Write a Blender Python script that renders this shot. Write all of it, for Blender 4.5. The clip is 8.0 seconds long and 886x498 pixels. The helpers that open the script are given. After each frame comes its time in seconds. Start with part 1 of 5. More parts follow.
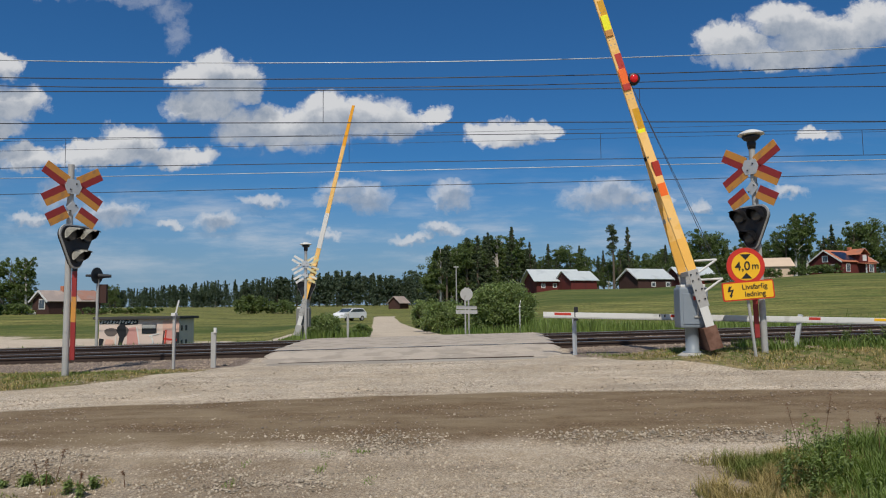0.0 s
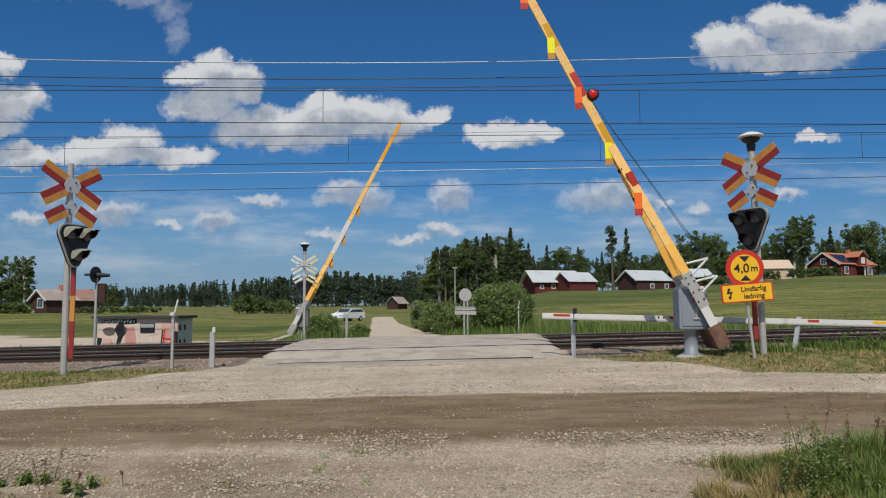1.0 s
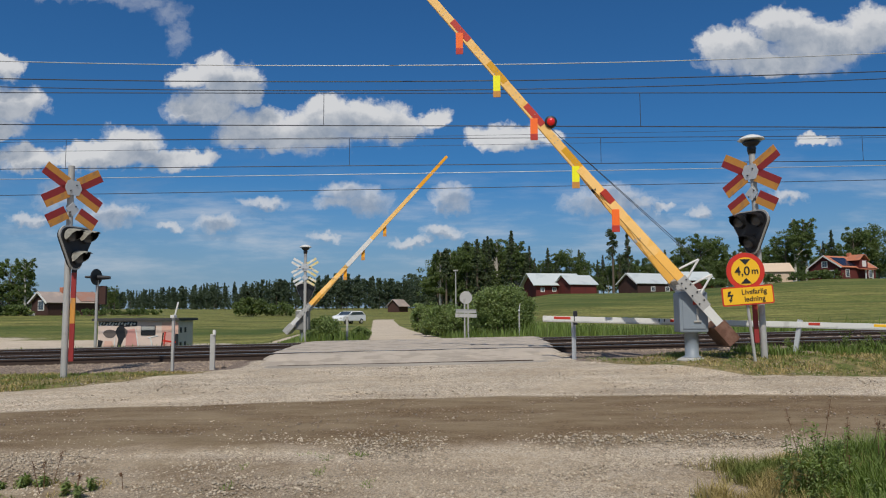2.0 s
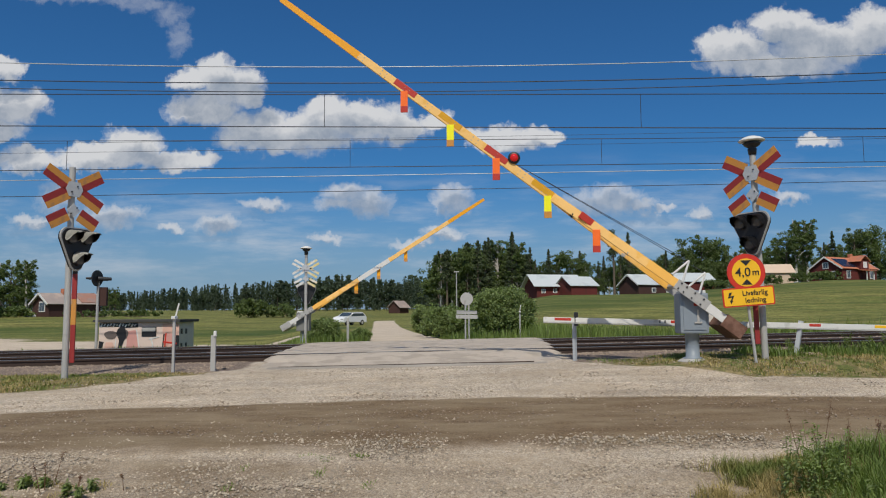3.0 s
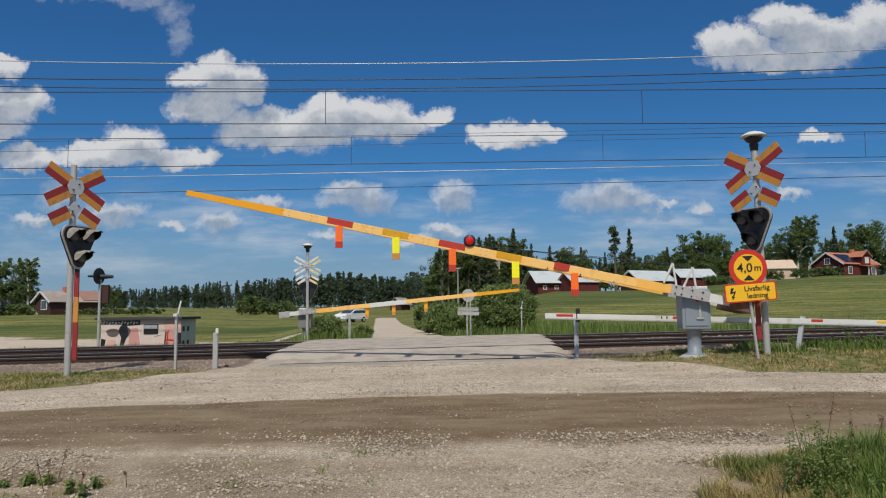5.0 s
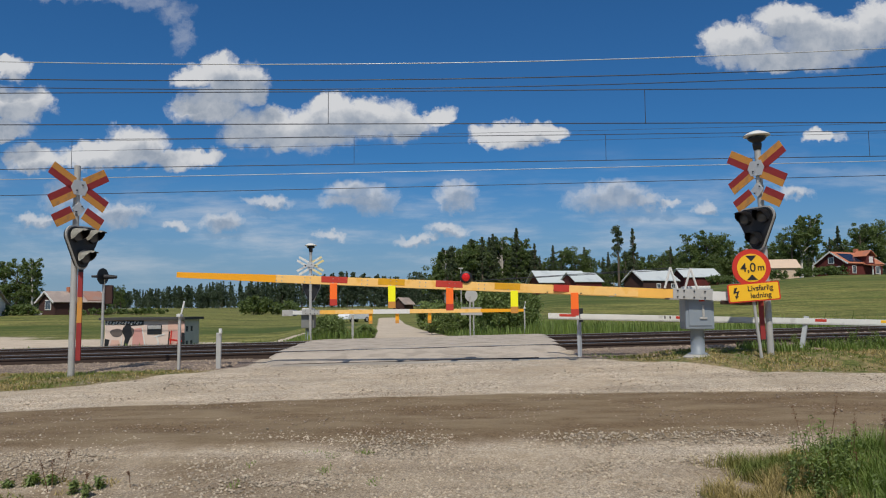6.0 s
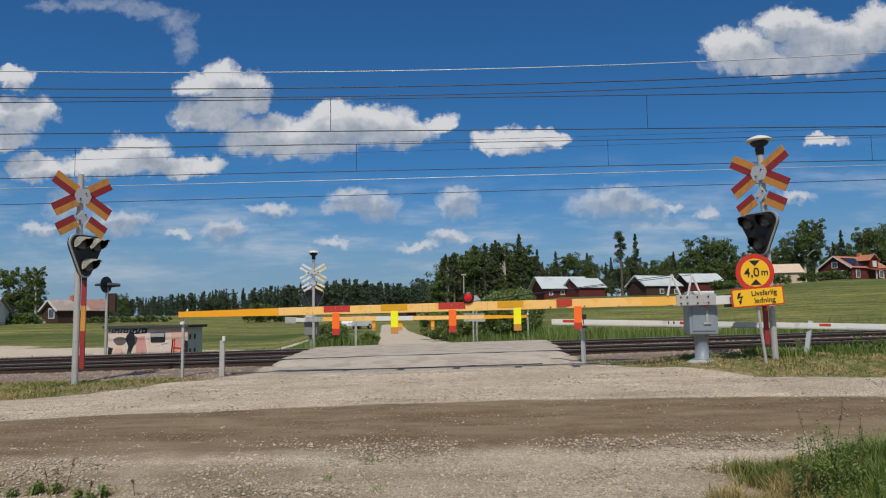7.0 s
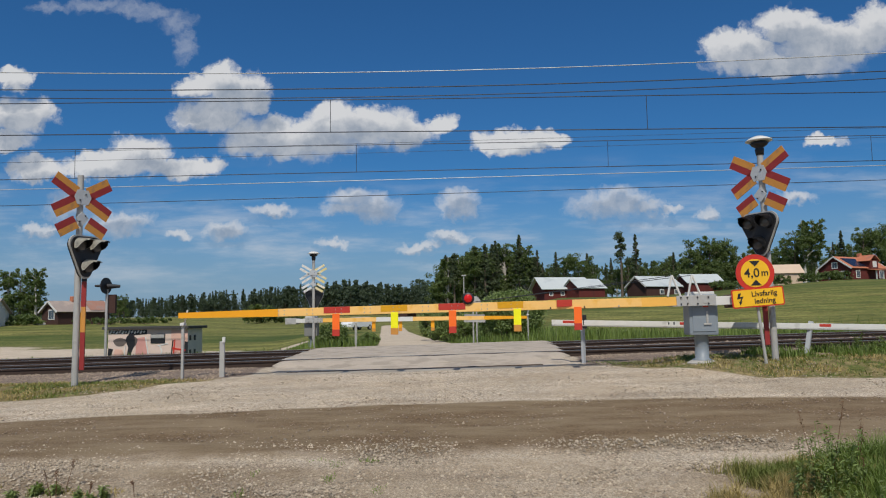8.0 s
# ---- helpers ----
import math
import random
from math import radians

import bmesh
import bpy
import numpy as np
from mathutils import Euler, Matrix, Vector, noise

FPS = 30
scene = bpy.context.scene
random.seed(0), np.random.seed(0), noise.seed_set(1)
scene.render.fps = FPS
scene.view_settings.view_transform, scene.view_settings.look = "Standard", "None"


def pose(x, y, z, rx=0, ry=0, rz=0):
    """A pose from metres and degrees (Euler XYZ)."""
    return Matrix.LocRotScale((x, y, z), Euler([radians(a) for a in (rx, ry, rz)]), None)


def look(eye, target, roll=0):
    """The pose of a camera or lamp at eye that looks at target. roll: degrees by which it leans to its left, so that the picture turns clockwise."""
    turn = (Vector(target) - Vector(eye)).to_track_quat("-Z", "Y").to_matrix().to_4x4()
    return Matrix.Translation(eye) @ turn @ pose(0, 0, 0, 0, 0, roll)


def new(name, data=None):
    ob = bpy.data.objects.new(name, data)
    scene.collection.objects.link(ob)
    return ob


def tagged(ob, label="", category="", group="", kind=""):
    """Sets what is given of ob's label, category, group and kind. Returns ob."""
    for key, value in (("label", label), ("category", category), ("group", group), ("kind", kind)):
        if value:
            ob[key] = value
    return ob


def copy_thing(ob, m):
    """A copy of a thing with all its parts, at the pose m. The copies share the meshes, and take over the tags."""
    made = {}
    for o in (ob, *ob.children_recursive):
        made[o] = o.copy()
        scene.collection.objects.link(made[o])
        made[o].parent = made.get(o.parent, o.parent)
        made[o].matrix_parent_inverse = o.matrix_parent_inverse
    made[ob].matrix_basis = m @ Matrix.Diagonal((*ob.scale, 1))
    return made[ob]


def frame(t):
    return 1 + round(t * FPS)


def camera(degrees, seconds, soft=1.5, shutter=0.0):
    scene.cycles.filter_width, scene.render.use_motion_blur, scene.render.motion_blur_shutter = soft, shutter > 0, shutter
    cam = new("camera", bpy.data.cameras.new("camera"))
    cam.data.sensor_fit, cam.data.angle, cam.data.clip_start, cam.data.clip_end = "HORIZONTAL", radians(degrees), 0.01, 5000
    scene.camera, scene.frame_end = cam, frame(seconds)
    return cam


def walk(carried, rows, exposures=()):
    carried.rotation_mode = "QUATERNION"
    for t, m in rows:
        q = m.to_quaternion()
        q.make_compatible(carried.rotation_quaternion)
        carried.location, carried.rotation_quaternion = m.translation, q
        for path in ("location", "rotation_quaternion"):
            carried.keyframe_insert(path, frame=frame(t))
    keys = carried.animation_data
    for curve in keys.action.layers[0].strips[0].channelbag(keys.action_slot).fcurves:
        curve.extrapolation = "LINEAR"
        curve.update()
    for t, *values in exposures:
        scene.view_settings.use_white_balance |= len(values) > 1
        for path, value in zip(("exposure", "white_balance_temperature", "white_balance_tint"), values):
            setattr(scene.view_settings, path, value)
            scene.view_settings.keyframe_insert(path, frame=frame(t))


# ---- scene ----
# camera: hand-held on one spot, small turns only
cam = camera(62.0, 8.0, 1.12)
HELD = [  # seconds, eye, turn to the right, upward tilt, roll
    (0.0, (0.003, -0.001, 1.603), 0.045, 4.693, -0.603),
    (0.5, (-0.003, 0.002, 1.605), 0.138, 4.703, -0.472),
    (1.0, (-0.005, 0.000, 1.605), 0.135, 4.739, -0.346),
    (1.5, (-0.002, 0.002, 1.603), 0.104, 4.850, -0.298),
    (3.0, (0.003, -0.002, 1.601), 0.014, 5.054, -0.298),
    (3.5, (0.000, 0.000, 1.600), 0.000, 4.929, -0.286),
    (4.0, (0.000, 0.000, 1.600), 0.000, 4.862, -0.286),
    (4.5, (-0.003, 0.000, 1.597), -0.001, 4.827, -0.436),
    (6.0, (0.002, -0.002, 1.601), -0.328, 4.795, -0.522),
    (6.5, (-0.001, -0.002, 1.600), -0.504, 4.857, -0.673),
    (7.0, (-0.004, -0.002, 1.601), -0.523, 5.299, -0.814),
    (7.5, (-0.002, 0.001, 1.603), -0.547, 5.436, -0.810),
    (8.0, (-0.003, 0.002, 1.601), -0.523, 5.362, -0.872),
]


def held_pose(eye, turn, tilt, roll):
    a, b = radians(turn), radians(tilt)
    way = Vector((math.sin(a) * math.cos(b), math.cos(a) * math.cos(b), math.sin(b)))
    return look(eye, Vector(eye) + way, roll)


walk(cam, [(t, held_pose(eye, turn, tilt, roll)) for t, eye, turn, tilt, roll in HELD])

# ---- daylight: high summer sun behind the camera, cumulus sky ----
SUN_EL, SUN_ROT = radians(52), radians(185)
sun = new("sun", bpy.data.lights.new("sun", "SUN"))
sun.data.energy, sun.data.angle, sun.data.color = 3.35, radians(0.53), (1.0, 0.94, 0.83)
to_sun = Vector((math.sin(SUN_ROT) * math.cos(SUN_EL), math.cos(SUN_ROT) * math.cos(SUN_EL), math.sin(SUN_EL)))
sun.matrix_world = look(to_sun * 60, (0, 0, 0))
scene.view_settings.exposure = 0.0

# cumulus heaps on the sky: slope to the right, slope upward, half width, half height
WISPS = [
    (-0.417, 0.435, 0.042, 0.011), (-0.381, 0.420, 0.026, 0.018), (-0.368, 0.385, 0.015, 0.026), (-0.560, 0.443, 0.034, 0.009),
    (-0.493, 0.449, 0.050, 0.011), (-0.441, 0.443, 0.045, 0.013),
]
BANK_LEFT = [
    (-0.610, 0.345, 0.026, 0.020), (-0.593, 0.289, 0.046, 0.032), (-0.611, 0.253, 0.038, 0.019), (-0.312, 0.333, 0.032, 0.028),
    (-0.355, 0.324, 0.028, 0.018), (-0.324, 0.285, 0.055, 0.028), (-0.268, 0.298, 0.028, 0.015), (-0.275, 0.253, 0.046, 0.031),
    (-0.236, 0.236, 0.046, 0.021), (-0.425, 0.234, 0.048, 0.028), (-0.442, 0.216, 0.125, 0.019), (-0.352, 0.213, 0.048, 0.014),
    (-0.570, 0.213, 0.046, 0.021), (-0.480, 0.226, 0.036, 0.020),
]
BANK_MID = [
    (-0.290, 0.315, 0.045, 0.036), (-0.245, 0.250, 0.052, 0.034), (-0.200, 0.250, 0.040, 0.030),
    (-0.155, 0.275, 0.048, 0.025), (-0.104, 0.263, 0.069, 0.031), (-0.174, 0.243, 0.061, 0.031), (-0.010, 0.268, 0.026, 0.014),
    (-0.065, 0.255, 0.046, 0.023), (0.103, 0.242, 0.055, 0.020), (0.066, 0.237, 0.032, 0.014), (0.138, 0.242, 0.035, 0.012),
]
BANK_RIGHT = [
    (0.479, 0.402, 0.046, 0.028), (0.408, 0.370, 0.055, 0.031), (0.526, 0.372, 0.073, 0.038), (0.602, 0.392, 0.046, 0.035),
    (0.470, 0.342, 0.107, 0.020), (0.515, 0.232, 0.031, 0.010),
]
PUFFS = [
    (-0.107, 0.155, 0.041, 0.017), (-0.142, 0.151, 0.029, 0.010), (-0.308, 0.124, 0.029, 0.014), (-0.373, 0.121, 0.019, 0.007),
    (0.013, 0.154, 0.025, 0.017), (0.225, 0.151, 0.051, 0.019), (0.266, 0.147, 0.026, 0.010), (0.001, 0.109, 0.027, 0.009),
    (-0.045, 0.096, 0.028, 0.008), (-0.161, 0.107, 0.020, 0.007), (-0.459, 0.137, 0.048, 0.015), (-0.521, 0.162, 0.031, 0.020),
    (-0.559, 0.131, 0.031, 0.009), (0.353, 0.137, 0.017, 0.009), (0.302, 0.139, 0.012, 0.006), (-0.135, 0.166, 0.030, 0.014), (0.477, 0.156, 0.023, 0.008), (-0.243, 0.154, 0.038, 0.008),
]


class Nodes:
    """Short hand for building node trees."""

    def __init__(self, tree):
        self.tree = tree
        tree.nodes.clear()

    def put(self, value, socket):
        if isinstance(value, bpy.types.NodeSocket):
            self.tree.links.new(value, socket)
        elif value is not None:
            socket.default_value = value

    def add(self, kind, *values, operation="", attribute=""):
        n = self.tree.nodes.new(kind)
        if operation:
            n.operation = operation
        if attribute:
            n.attribute_name = attribute
        for i, v in enumerate(values):
            self.put(v, n.inputs[i])
        return n

    def math(self, op, a, b=None, c=None, clamp=False):
        n = self.add("ShaderNodeMath", a, b, c, operation=op)
        n.use_clamp = clamp
        return n.outputs[0]

    def vec(self, op, a, b=None):
        n = self.add("ShaderNodeVectorMath", a, b, operation=op)
        return n.outputs["Value"] if op in ("DOT_PRODUCT", "LENGTH") else n.outputs["Vector"]

    def noise(self, where, scale, detail=4.0, rough=0.55, color=False):
        n = self.add("ShaderNodeTexNoise")
        self.put(where, n.inputs["Vector"])
        n.inputs["Scale"].default_value, n.inputs["Detail"].default_value, n.inputs["Roughness"].default_value = scale, detail, rough
        return n.outputs["Color" if color else "Fac"]

    def range(self, v, a, b, lo=0.0, hi=1.0, smooth=True):
        n = self.add("ShaderNodeMapRange")
        n.interpolation_type = "SMOOTHSTEP" if smooth else "LINEAR"
        for s, x in zip(("Value", "From Min", "From Max", "To Min", "To Max"), (v, a, b, lo, hi)):
            self.put(x, n.inputs[s])
        return n.outputs[0]

    def mix(self, f, a, b, blend="MIX"):
        n = self.add("ShaderNodeMix")
        n.data_type, n.blend_type = "RGBA", blend
        self.put(f, n.inputs[0])
        for v, s in ((a, n.inputs[6]), (b, n.inputs[7])):
            self.put((*v, 1) if isinstance(v, tuple) and len(v) == 3 else v, s)
        return n.outputs[2]


def build_sky():
    world = bpy.data.worlds.new("summer_sky")
    scene.world = world
    world.use_nodes = True
    n = Nodes(world.node_tree)
    sky = n.add("ShaderNodeTexSky")
    sky.sky_type, sky.sun_disc, sky.sun_elevation, sky.sun_rotation = "NISHITA", False, SUN_EL, SUN_ROT
    sky.air_density, sky.dust_density, sky.ozone_density = 1.0, 0.4, 2.5
    blue = n.mix(1.0, sky.outputs[0], SKY_TINT, "MULTIPLY")
    way = n.add("ShaderNodeTexCoord").outputs["Generated"]
    parts = n.add("ShaderNodeSeparateXYZ", way)
    x, y, z = parts.outputs
    ahead = n.range(y, 0.15, 0.3)
    depth = n.math("MAXIMUM", y, 0.05)
    plane = n.add("ShaderNodeCombineXYZ", n.math("DIVIDE", x, depth), n.math("DIVIDE", z, depth), 0.0).outputs[0]
    # billows push the outlines about at three sizes
    w1 = n.vec("MULTIPLY", n.vec("SUBTRACT", n.noise(plane, 22, 5, 0.6, True), (0.5, 0.5, 0.5)), (0.055, 0.045, 0))
    w2 = n.vec("MULTIPLY", n.vec("SUBTRACT", n.noise(plane, 75, 4, 0.6, True), (0.5, 0.5, 0.5)), (0.016, 0.016, 0))
    bent = n.vec("ADD", n.vec("ADD", plane, w1), w2)

    def heap(where, heaps):
        # each heap hangs on the one before, through the third coordinate
        split = n.add("ShaderNodeSeparateXYZ", where).outputs
        best = None
        for u, v, ru, rv in heaps:
            p = where if best is None else n.add("ShaderNodeCombineXYZ", split[0], split[1], best).outputs[0]
            off = n.vec("MULTIPLY", n.vec("SUBTRACT", p, (u, v, 0)), (1 / ru, 1 / rv, 0))
            d = n.vec("DOT_PRODUCT", off, off)
            best = d if best is None else n.math("MINIMUM", best, d)
        return n.math("SUBTRACT", 1.0, best)

    solid = BANK_LEFT + BANK_MID + BANK_RIGHT
    dens = heap(bent, solid)
    above = heap(n.vec("ADD", bent, (-0.010, 0.030, 0)), solid)
    fine = n.noise(bent, 60, 6, 0.65)
    cover = n.range(n.math("ADD", dens, n.math("MULTIPLY_ADD", fine, 1.3, -0.65)), -0.28, 0.55)
    soft_base = n.range(n.math("SUBTRACT", above, dens), 0.0, 1.2, 1.0, 0.12)
    cover = n.math("MULTIPLY", cover, soft_base)
    puff = heap(bent, PUFFS)
    low = n.range(n.math("ADD", puff, n.math("MULTIPLY_ADD", fine, 1.9, -0.95)), -1.0, 1.15, 0.0, 0.8)
    cover = n.math("MAXIMUM", cover, low)
    wisp = n.range(n.math("ADD", heap(bent, WISPS), n.math("MULTIPLY_ADD", fine, 2.2, -1.2)), -0.5, 1.5)
    cover = n.math("MAXIMUM", cover, n.math("MULTIPLY", wisp, 0.36))
    # thin veils low over the land
    flat = n.vec("MULTIPLY", plane, (5.0, 26.0, 1.0))
    veil = n.math("MULTIPLY", n.range(n.noise(flat, 1.0, 6, 0.6), 0.42, 0.78), n.range(z, 0.0, 0.1, 0.1, 0.6))
    veil = n.math("MULTIPLY", veil, n.range(z, 0.10, 0.23, 1.0, 0.0))
    cover = n.math("MAXIMUM", cover, veil)
    # clouds on the unseen sky all round, made denser for white fill light
    round_about = n.range(n.noise(n.vec("MULTIPLY", way, (1, 1, 2.0)), 3.0, 7, 0.6), 0.47, 0.62)
    cover = n.math("ADD", n.math("MULTIPLY", ahead, cover), n.math("MULTIPLY", n.math("SUBTRACT", 1.0, ahead), round_about))
    under = n.math("MAXIMUM", above, heap(n.vec("ADD", bent, (-0.004, 0.012, 0)), PUFFS))
    lump = n.noise(n.vec("ADD", plane, w2), 30, 5, 0.6)
    shade = n.math("MULTIPLY", n.range(under, -0.9, 0.5), n.range(lump, 0.3, 0.7, 1.0, 0.55))
    white = n.mix(shade, CLOUD_LIT, CLOUD_SHADE)
    haze = n.mix(n.range(z, 0.0, 0.2, 0.8, 0.0), blue, HAZE)
    out = n.mix(cover, haze, white)
    bg = n.add("ShaderNodeBackground", out, SKY_STRENGTH)
    n.tree.links.new(bg.outputs[0], n.add("ShaderNodeOutputWorld").inputs[0])


SKY_STRENGTH = 0.1
SKY_TINT = (0.185, 0.475, 0.74)
HAZE = (2.4, 3.3, 4.5)
CLOUD_LIT, CLOUD_SHADE = (6.3, 6.4, 6.6), (2.7, 3.2, 4.0)
build_sky()


# ---- materials ----
def material(name, color, rough=0.6, metal=0.0, vary=0.25, scale=6.0, fine=60.0, bump=0.15, second=None, second_at=0.6,
             where="Object", spec=0.4, leaf=0.0, island=0.0, glow=0.0, stretch=None):
    """A surface with mottling at two sizes, fine relief, stains of a second colour, and change from piece to piece."""
    m = bpy.data.materials.new(name)
    m.use_nodes = True
    n = Nodes(m.node_tree)
    pos = n.add("ShaderNodeTexCoord").outputs[where]
    if stretch:
        pos = n.vec("MULTIPLY", pos, stretch)
    big, small = n.noise(pos, scale, 5), n.noise(pos, fine, 3)
    c = (*color, 1)
    if second:
        c = n.mix(n.range(big, second_at - 0.08, second_at + 0.08), color, second)
    val = n.math("ADD", n.math("MULTIPLY_ADD", big, vary, 1 - vary / 2), n.math("MULTIPLY_ADD", small, vary * 0.8, -vary * 0.4))
    if island:
        val = n.math("ADD", val, n.math("MULTIPLY_ADD", n.add("ShaderNodeNewGeometry").outputs["Random Per Island"], island, -island / 2))
    c = n.mix(1.0, c, n.add("ShaderNodeCombineXYZ", val, val, val).outputs[0], "MULTIPLY")
    p = n.add("ShaderNodeBsdfPrincipled")
    n.put(c, p.inputs["Base Color"])
    n.put(n.math("MULTIPLY_ADD", small, 0.2, rough - 0.1, clamp=True), p.inputs["Roughness"])
    p.inputs["Metallic"].default_value, p.inputs["Specular IOR Level"].default_value = metal, spec
    if glow:
        n.put(c, p.inputs["Emission Color"])
        p.inputs["Emission Strength"].default_value = glow
    if bump:
        b = n.add("ShaderNodeBump")
        b.inputs["Strength"].default_value, b.inputs["Distance"].default_value = bump, 0.02
        n.put(small, b.inputs["Height"])
        n.put(b.outputs[0], p.inputs["Normal"])
    shader = p.outputs[0]
    if leaf:
        t = n.add("ShaderNodeBsdfTranslucent", n.mix(1.0, c, (1.3, 1.45, 0.5), "MULTIPLY"))
        shader = n.add("ShaderNodeMixShader", leaf, shader, t.outputs[0]).outputs[0]
    n.tree.links.new(shader, n.add("ShaderNodeOutputMaterial").inputs[0])
    return m


def ground_material():
    """Gravel, damp wheel track, ballast, mown field and dry verge, told apart by the cover attributes."""
    m = bpy.data.materials.new("ground")
    m.use_nodes = True
    n = Nodes(m.node_tree)
    pos = n.add("ShaderNodeTexCoord").outputs["Object"]
    cov = n.add("ShaderNodeAttribute", attribute="cover").outputs["Color"]
    gravel, damp, ballast = n.add("ShaderNodeSeparateColor", cov).outputs
    cov2 = n.add("ShaderNodeAttribute", attribute="cover_two").outputs["Color"]
    dry, stripe, concrete = n.add("ShaderNodeSeparateColor", cov2).outputs
    ragged = n.noise(pos, 1.6, 6, 0.65)
    grit, pebble = n.noise(pos, 55, 5, 0.7), n.add("ShaderNodeTexVoronoi")
    n.put(pos, pebble.inputs["Vector"])
    pebble.inputs["Scale"].default_value = 75
    cell = n.add("ShaderNodeSeparateColor", pebble.outputs["Color"]).outputs[0]
    coarse = n.add("ShaderNodeTexVoronoi")
    n.put(n.vec("ADD", pos, n.noise(pos, 8, 3, 0.6, True)), coarse.inputs["Vector"])
    coarse.inputs["Scale"].default_value = 24
    rare = n.add("ShaderNodeSeparateColor", coarse.outputs["Color"]).outputs[1]
    track = n.noise(n.vec("MULTIPLY", pos, (0.22, 2.2, 1.0)), 1.3, 6, 0.65)
    blot = n.noise(pos, 0.8, 6, 0.7)
    patch = n.noise(n.vec("MULTIPLY", pos, (0.5, 1.6, 1.0)), 1.1, 5, 0.6)

    def edge(mask, soft=0.12, amount=0.5):
        return n.range(n.math("ADD", mask, n.math("MULTIPLY_ADD", ragged, amount, -amount / 2)), 0.5 - soft, 0.5 + soft)

    speck = n.math("ADD", n.math("MULTIPLY", cell, 0.5), n.math("MULTIPLY", n.add("ShaderNodeSeparateColor", coarse.outputs["Color"]).outputs[0], 0.5))
    stone = n.mix(n.range(speck, 0.25, 0.76), (0.235, 0.185, 0.135), (0.64, 0.55, 0.43))
    gravel_c = n.mix(n.range(patch, 0.35, 0.68), stone, n.mix(n.range(n.math("ADD", n.math("MULTIPLY", grit, 0.6), n.math("MULTIPLY", speck, 0.4)), 0.3, 0.7), (0.27, 0.21, 0.145), (0.57, 0.47, 0.35)))
    gravel_c = n.mix(n.range(rare, 0.8, 0.95), gravel_c, n.mix(grit, (0.16, 0.135, 0.11), (0.6, 0.55, 0.48)))
    tone = n.math("MULTIPLY", n.range(track, 0.25, 0.75, 0.88, 1.2), n.range(blot, 0.3, 0.7, 0.9, 1.16))
    gravel_c = n.mix(1.0, gravel_c, n.add("ShaderNodeCombineXYZ", tone, tone, tone).outputs[0], "MULTIPLY")
    streak = n.noise(n.vec("MULTIPLY", pos, (0.5, 2.0, 1.0)), 1.2, 7, 0.68)
    wet_c = n.mix(n.range(streak, 0.38, 0.66), n.mix(n.range(n.math("ADD", n.math("MULTIPLY", grit, 0.5), n.math("MULTIPLY", speck, 0.5)), 0.3, 0.7), (0.11, 0.074, 0.042), (0.215, 0.15, 0.088)), n.mix(grit, (0.18, 0.132, 0.08), (0.32, 0.25, 0.162)))
    sand = n.mix(n.range(n.math("ADD", n.math("MULTIPLY", grit, 0.5), n.math("MULTIPLY", patch, 0.5)), 0.35, 0.65), (0.44, 0.355, 0.26), (0.62, 0.53, 0.42))
    lane = n.range(n.add("ShaderNodeSeparateXYZ", pos).outputs[1], 24.0, 27.0)
    road = n.mix(lane, n.mix(edge(damp, 0.3, 0.8), gravel_c, wet_c), sand)
    rock = n.mix(n.range(cell, 0.1, 0.9), (0.1, 0.073, 0.055), (0.3, 0.235, 0.19))
    field_n, fine_n = n.noise(n.vec("MULTIPLY", pos, (0.45, 1.6, 1.0)), 0.07, 6, 0.6), n.noise(pos, 2.6, 6, 0.7)
    green = n.mix(n.range(fine_n, 0.3, 0.7), (0.045, 0.066, 0.014), (0.14, 0.165, 0.038))
    hay = n.mix(n.range(fine_n, 0.3, 0.7), (0.12, 0.13, 0.032), (0.33, 0.29, 0.095))
    rows = n.range(n.noise(n.vec("MULTIPLY", pos, (0.06, 1.0, 0.0)), 0.42, 4, 0.6), 0.43, 0.56)
    swath = n.range(n.noise(n.vec("MULTIPLY", pos, (0.035, 0.55, 0.0)), 1.0, 5, 0.7), 0.40, 0.60)
    rows = n.math("ADD", n.math("MULTIPLY", rows, 0.55), n.math("MULTIPLY", swath, 0.45))
    field = n.mix(n.math("MULTIPLY", n.range(field_n, 0.30, 0.48), n.math("MULTIPLY_ADD", rows, 0.95, 0.05)), green, hay)
    tuft = n.range(n.noise(n.vec("MULTIPLY", pos, (0.35, 1.0, 1.0)), 0.6, 6, 0.75), 0.3, 0.7, 0.62, 1.34)
    field = n.mix(1.0, field, n.add("ShaderNodeCombineXYZ", tuft, tuft, tuft).outputs[0], "MULTIPLY")
    field = n.mix(n.math("MULTIPLY", stripe, n.range(field_n, 0.35, 0.6, 0.9, 0.35)), field, n.mix(fine_n, (0.03, 0.055, 0.012), (0.07, 0.11, 0.02)))
    straw = n.mix(n.range(n.noise(pos, 9, 5, 0.7), 0.3, 0.7), (0.1, 0.08, 0.035), (0.34, 0.27, 0.13))
    sod = n.mix(n.range(n.noise(pos, 14, 5, 0.7), 0.3, 0.7), (0.05, 0.068, 0.017), (0.16, 0.175, 0.05))
    straw = n.mix(n.range(n.noise(pos, 3.2, 6, 0.7), 0.47, 0.6), straw, sod)
    land = n.mix(edge(dry), field, straw)
    land = n.mix(edge(ballast), land, rock)
    slab = n.mix(n.range(patch, 0.3, 0.7), (0.3, 0.265, 0.22), (0.43, 0.385, 0.325))
    land = n.mix(edge(gravel, 0.14, 0.75), land, road)
    land = n.mix(edge(concrete, 0.08, 0.15), land, slab)
    p = n.add("ShaderNodeBsdfPrincipled")
    n.put(land, p.inputs["Base Color"])
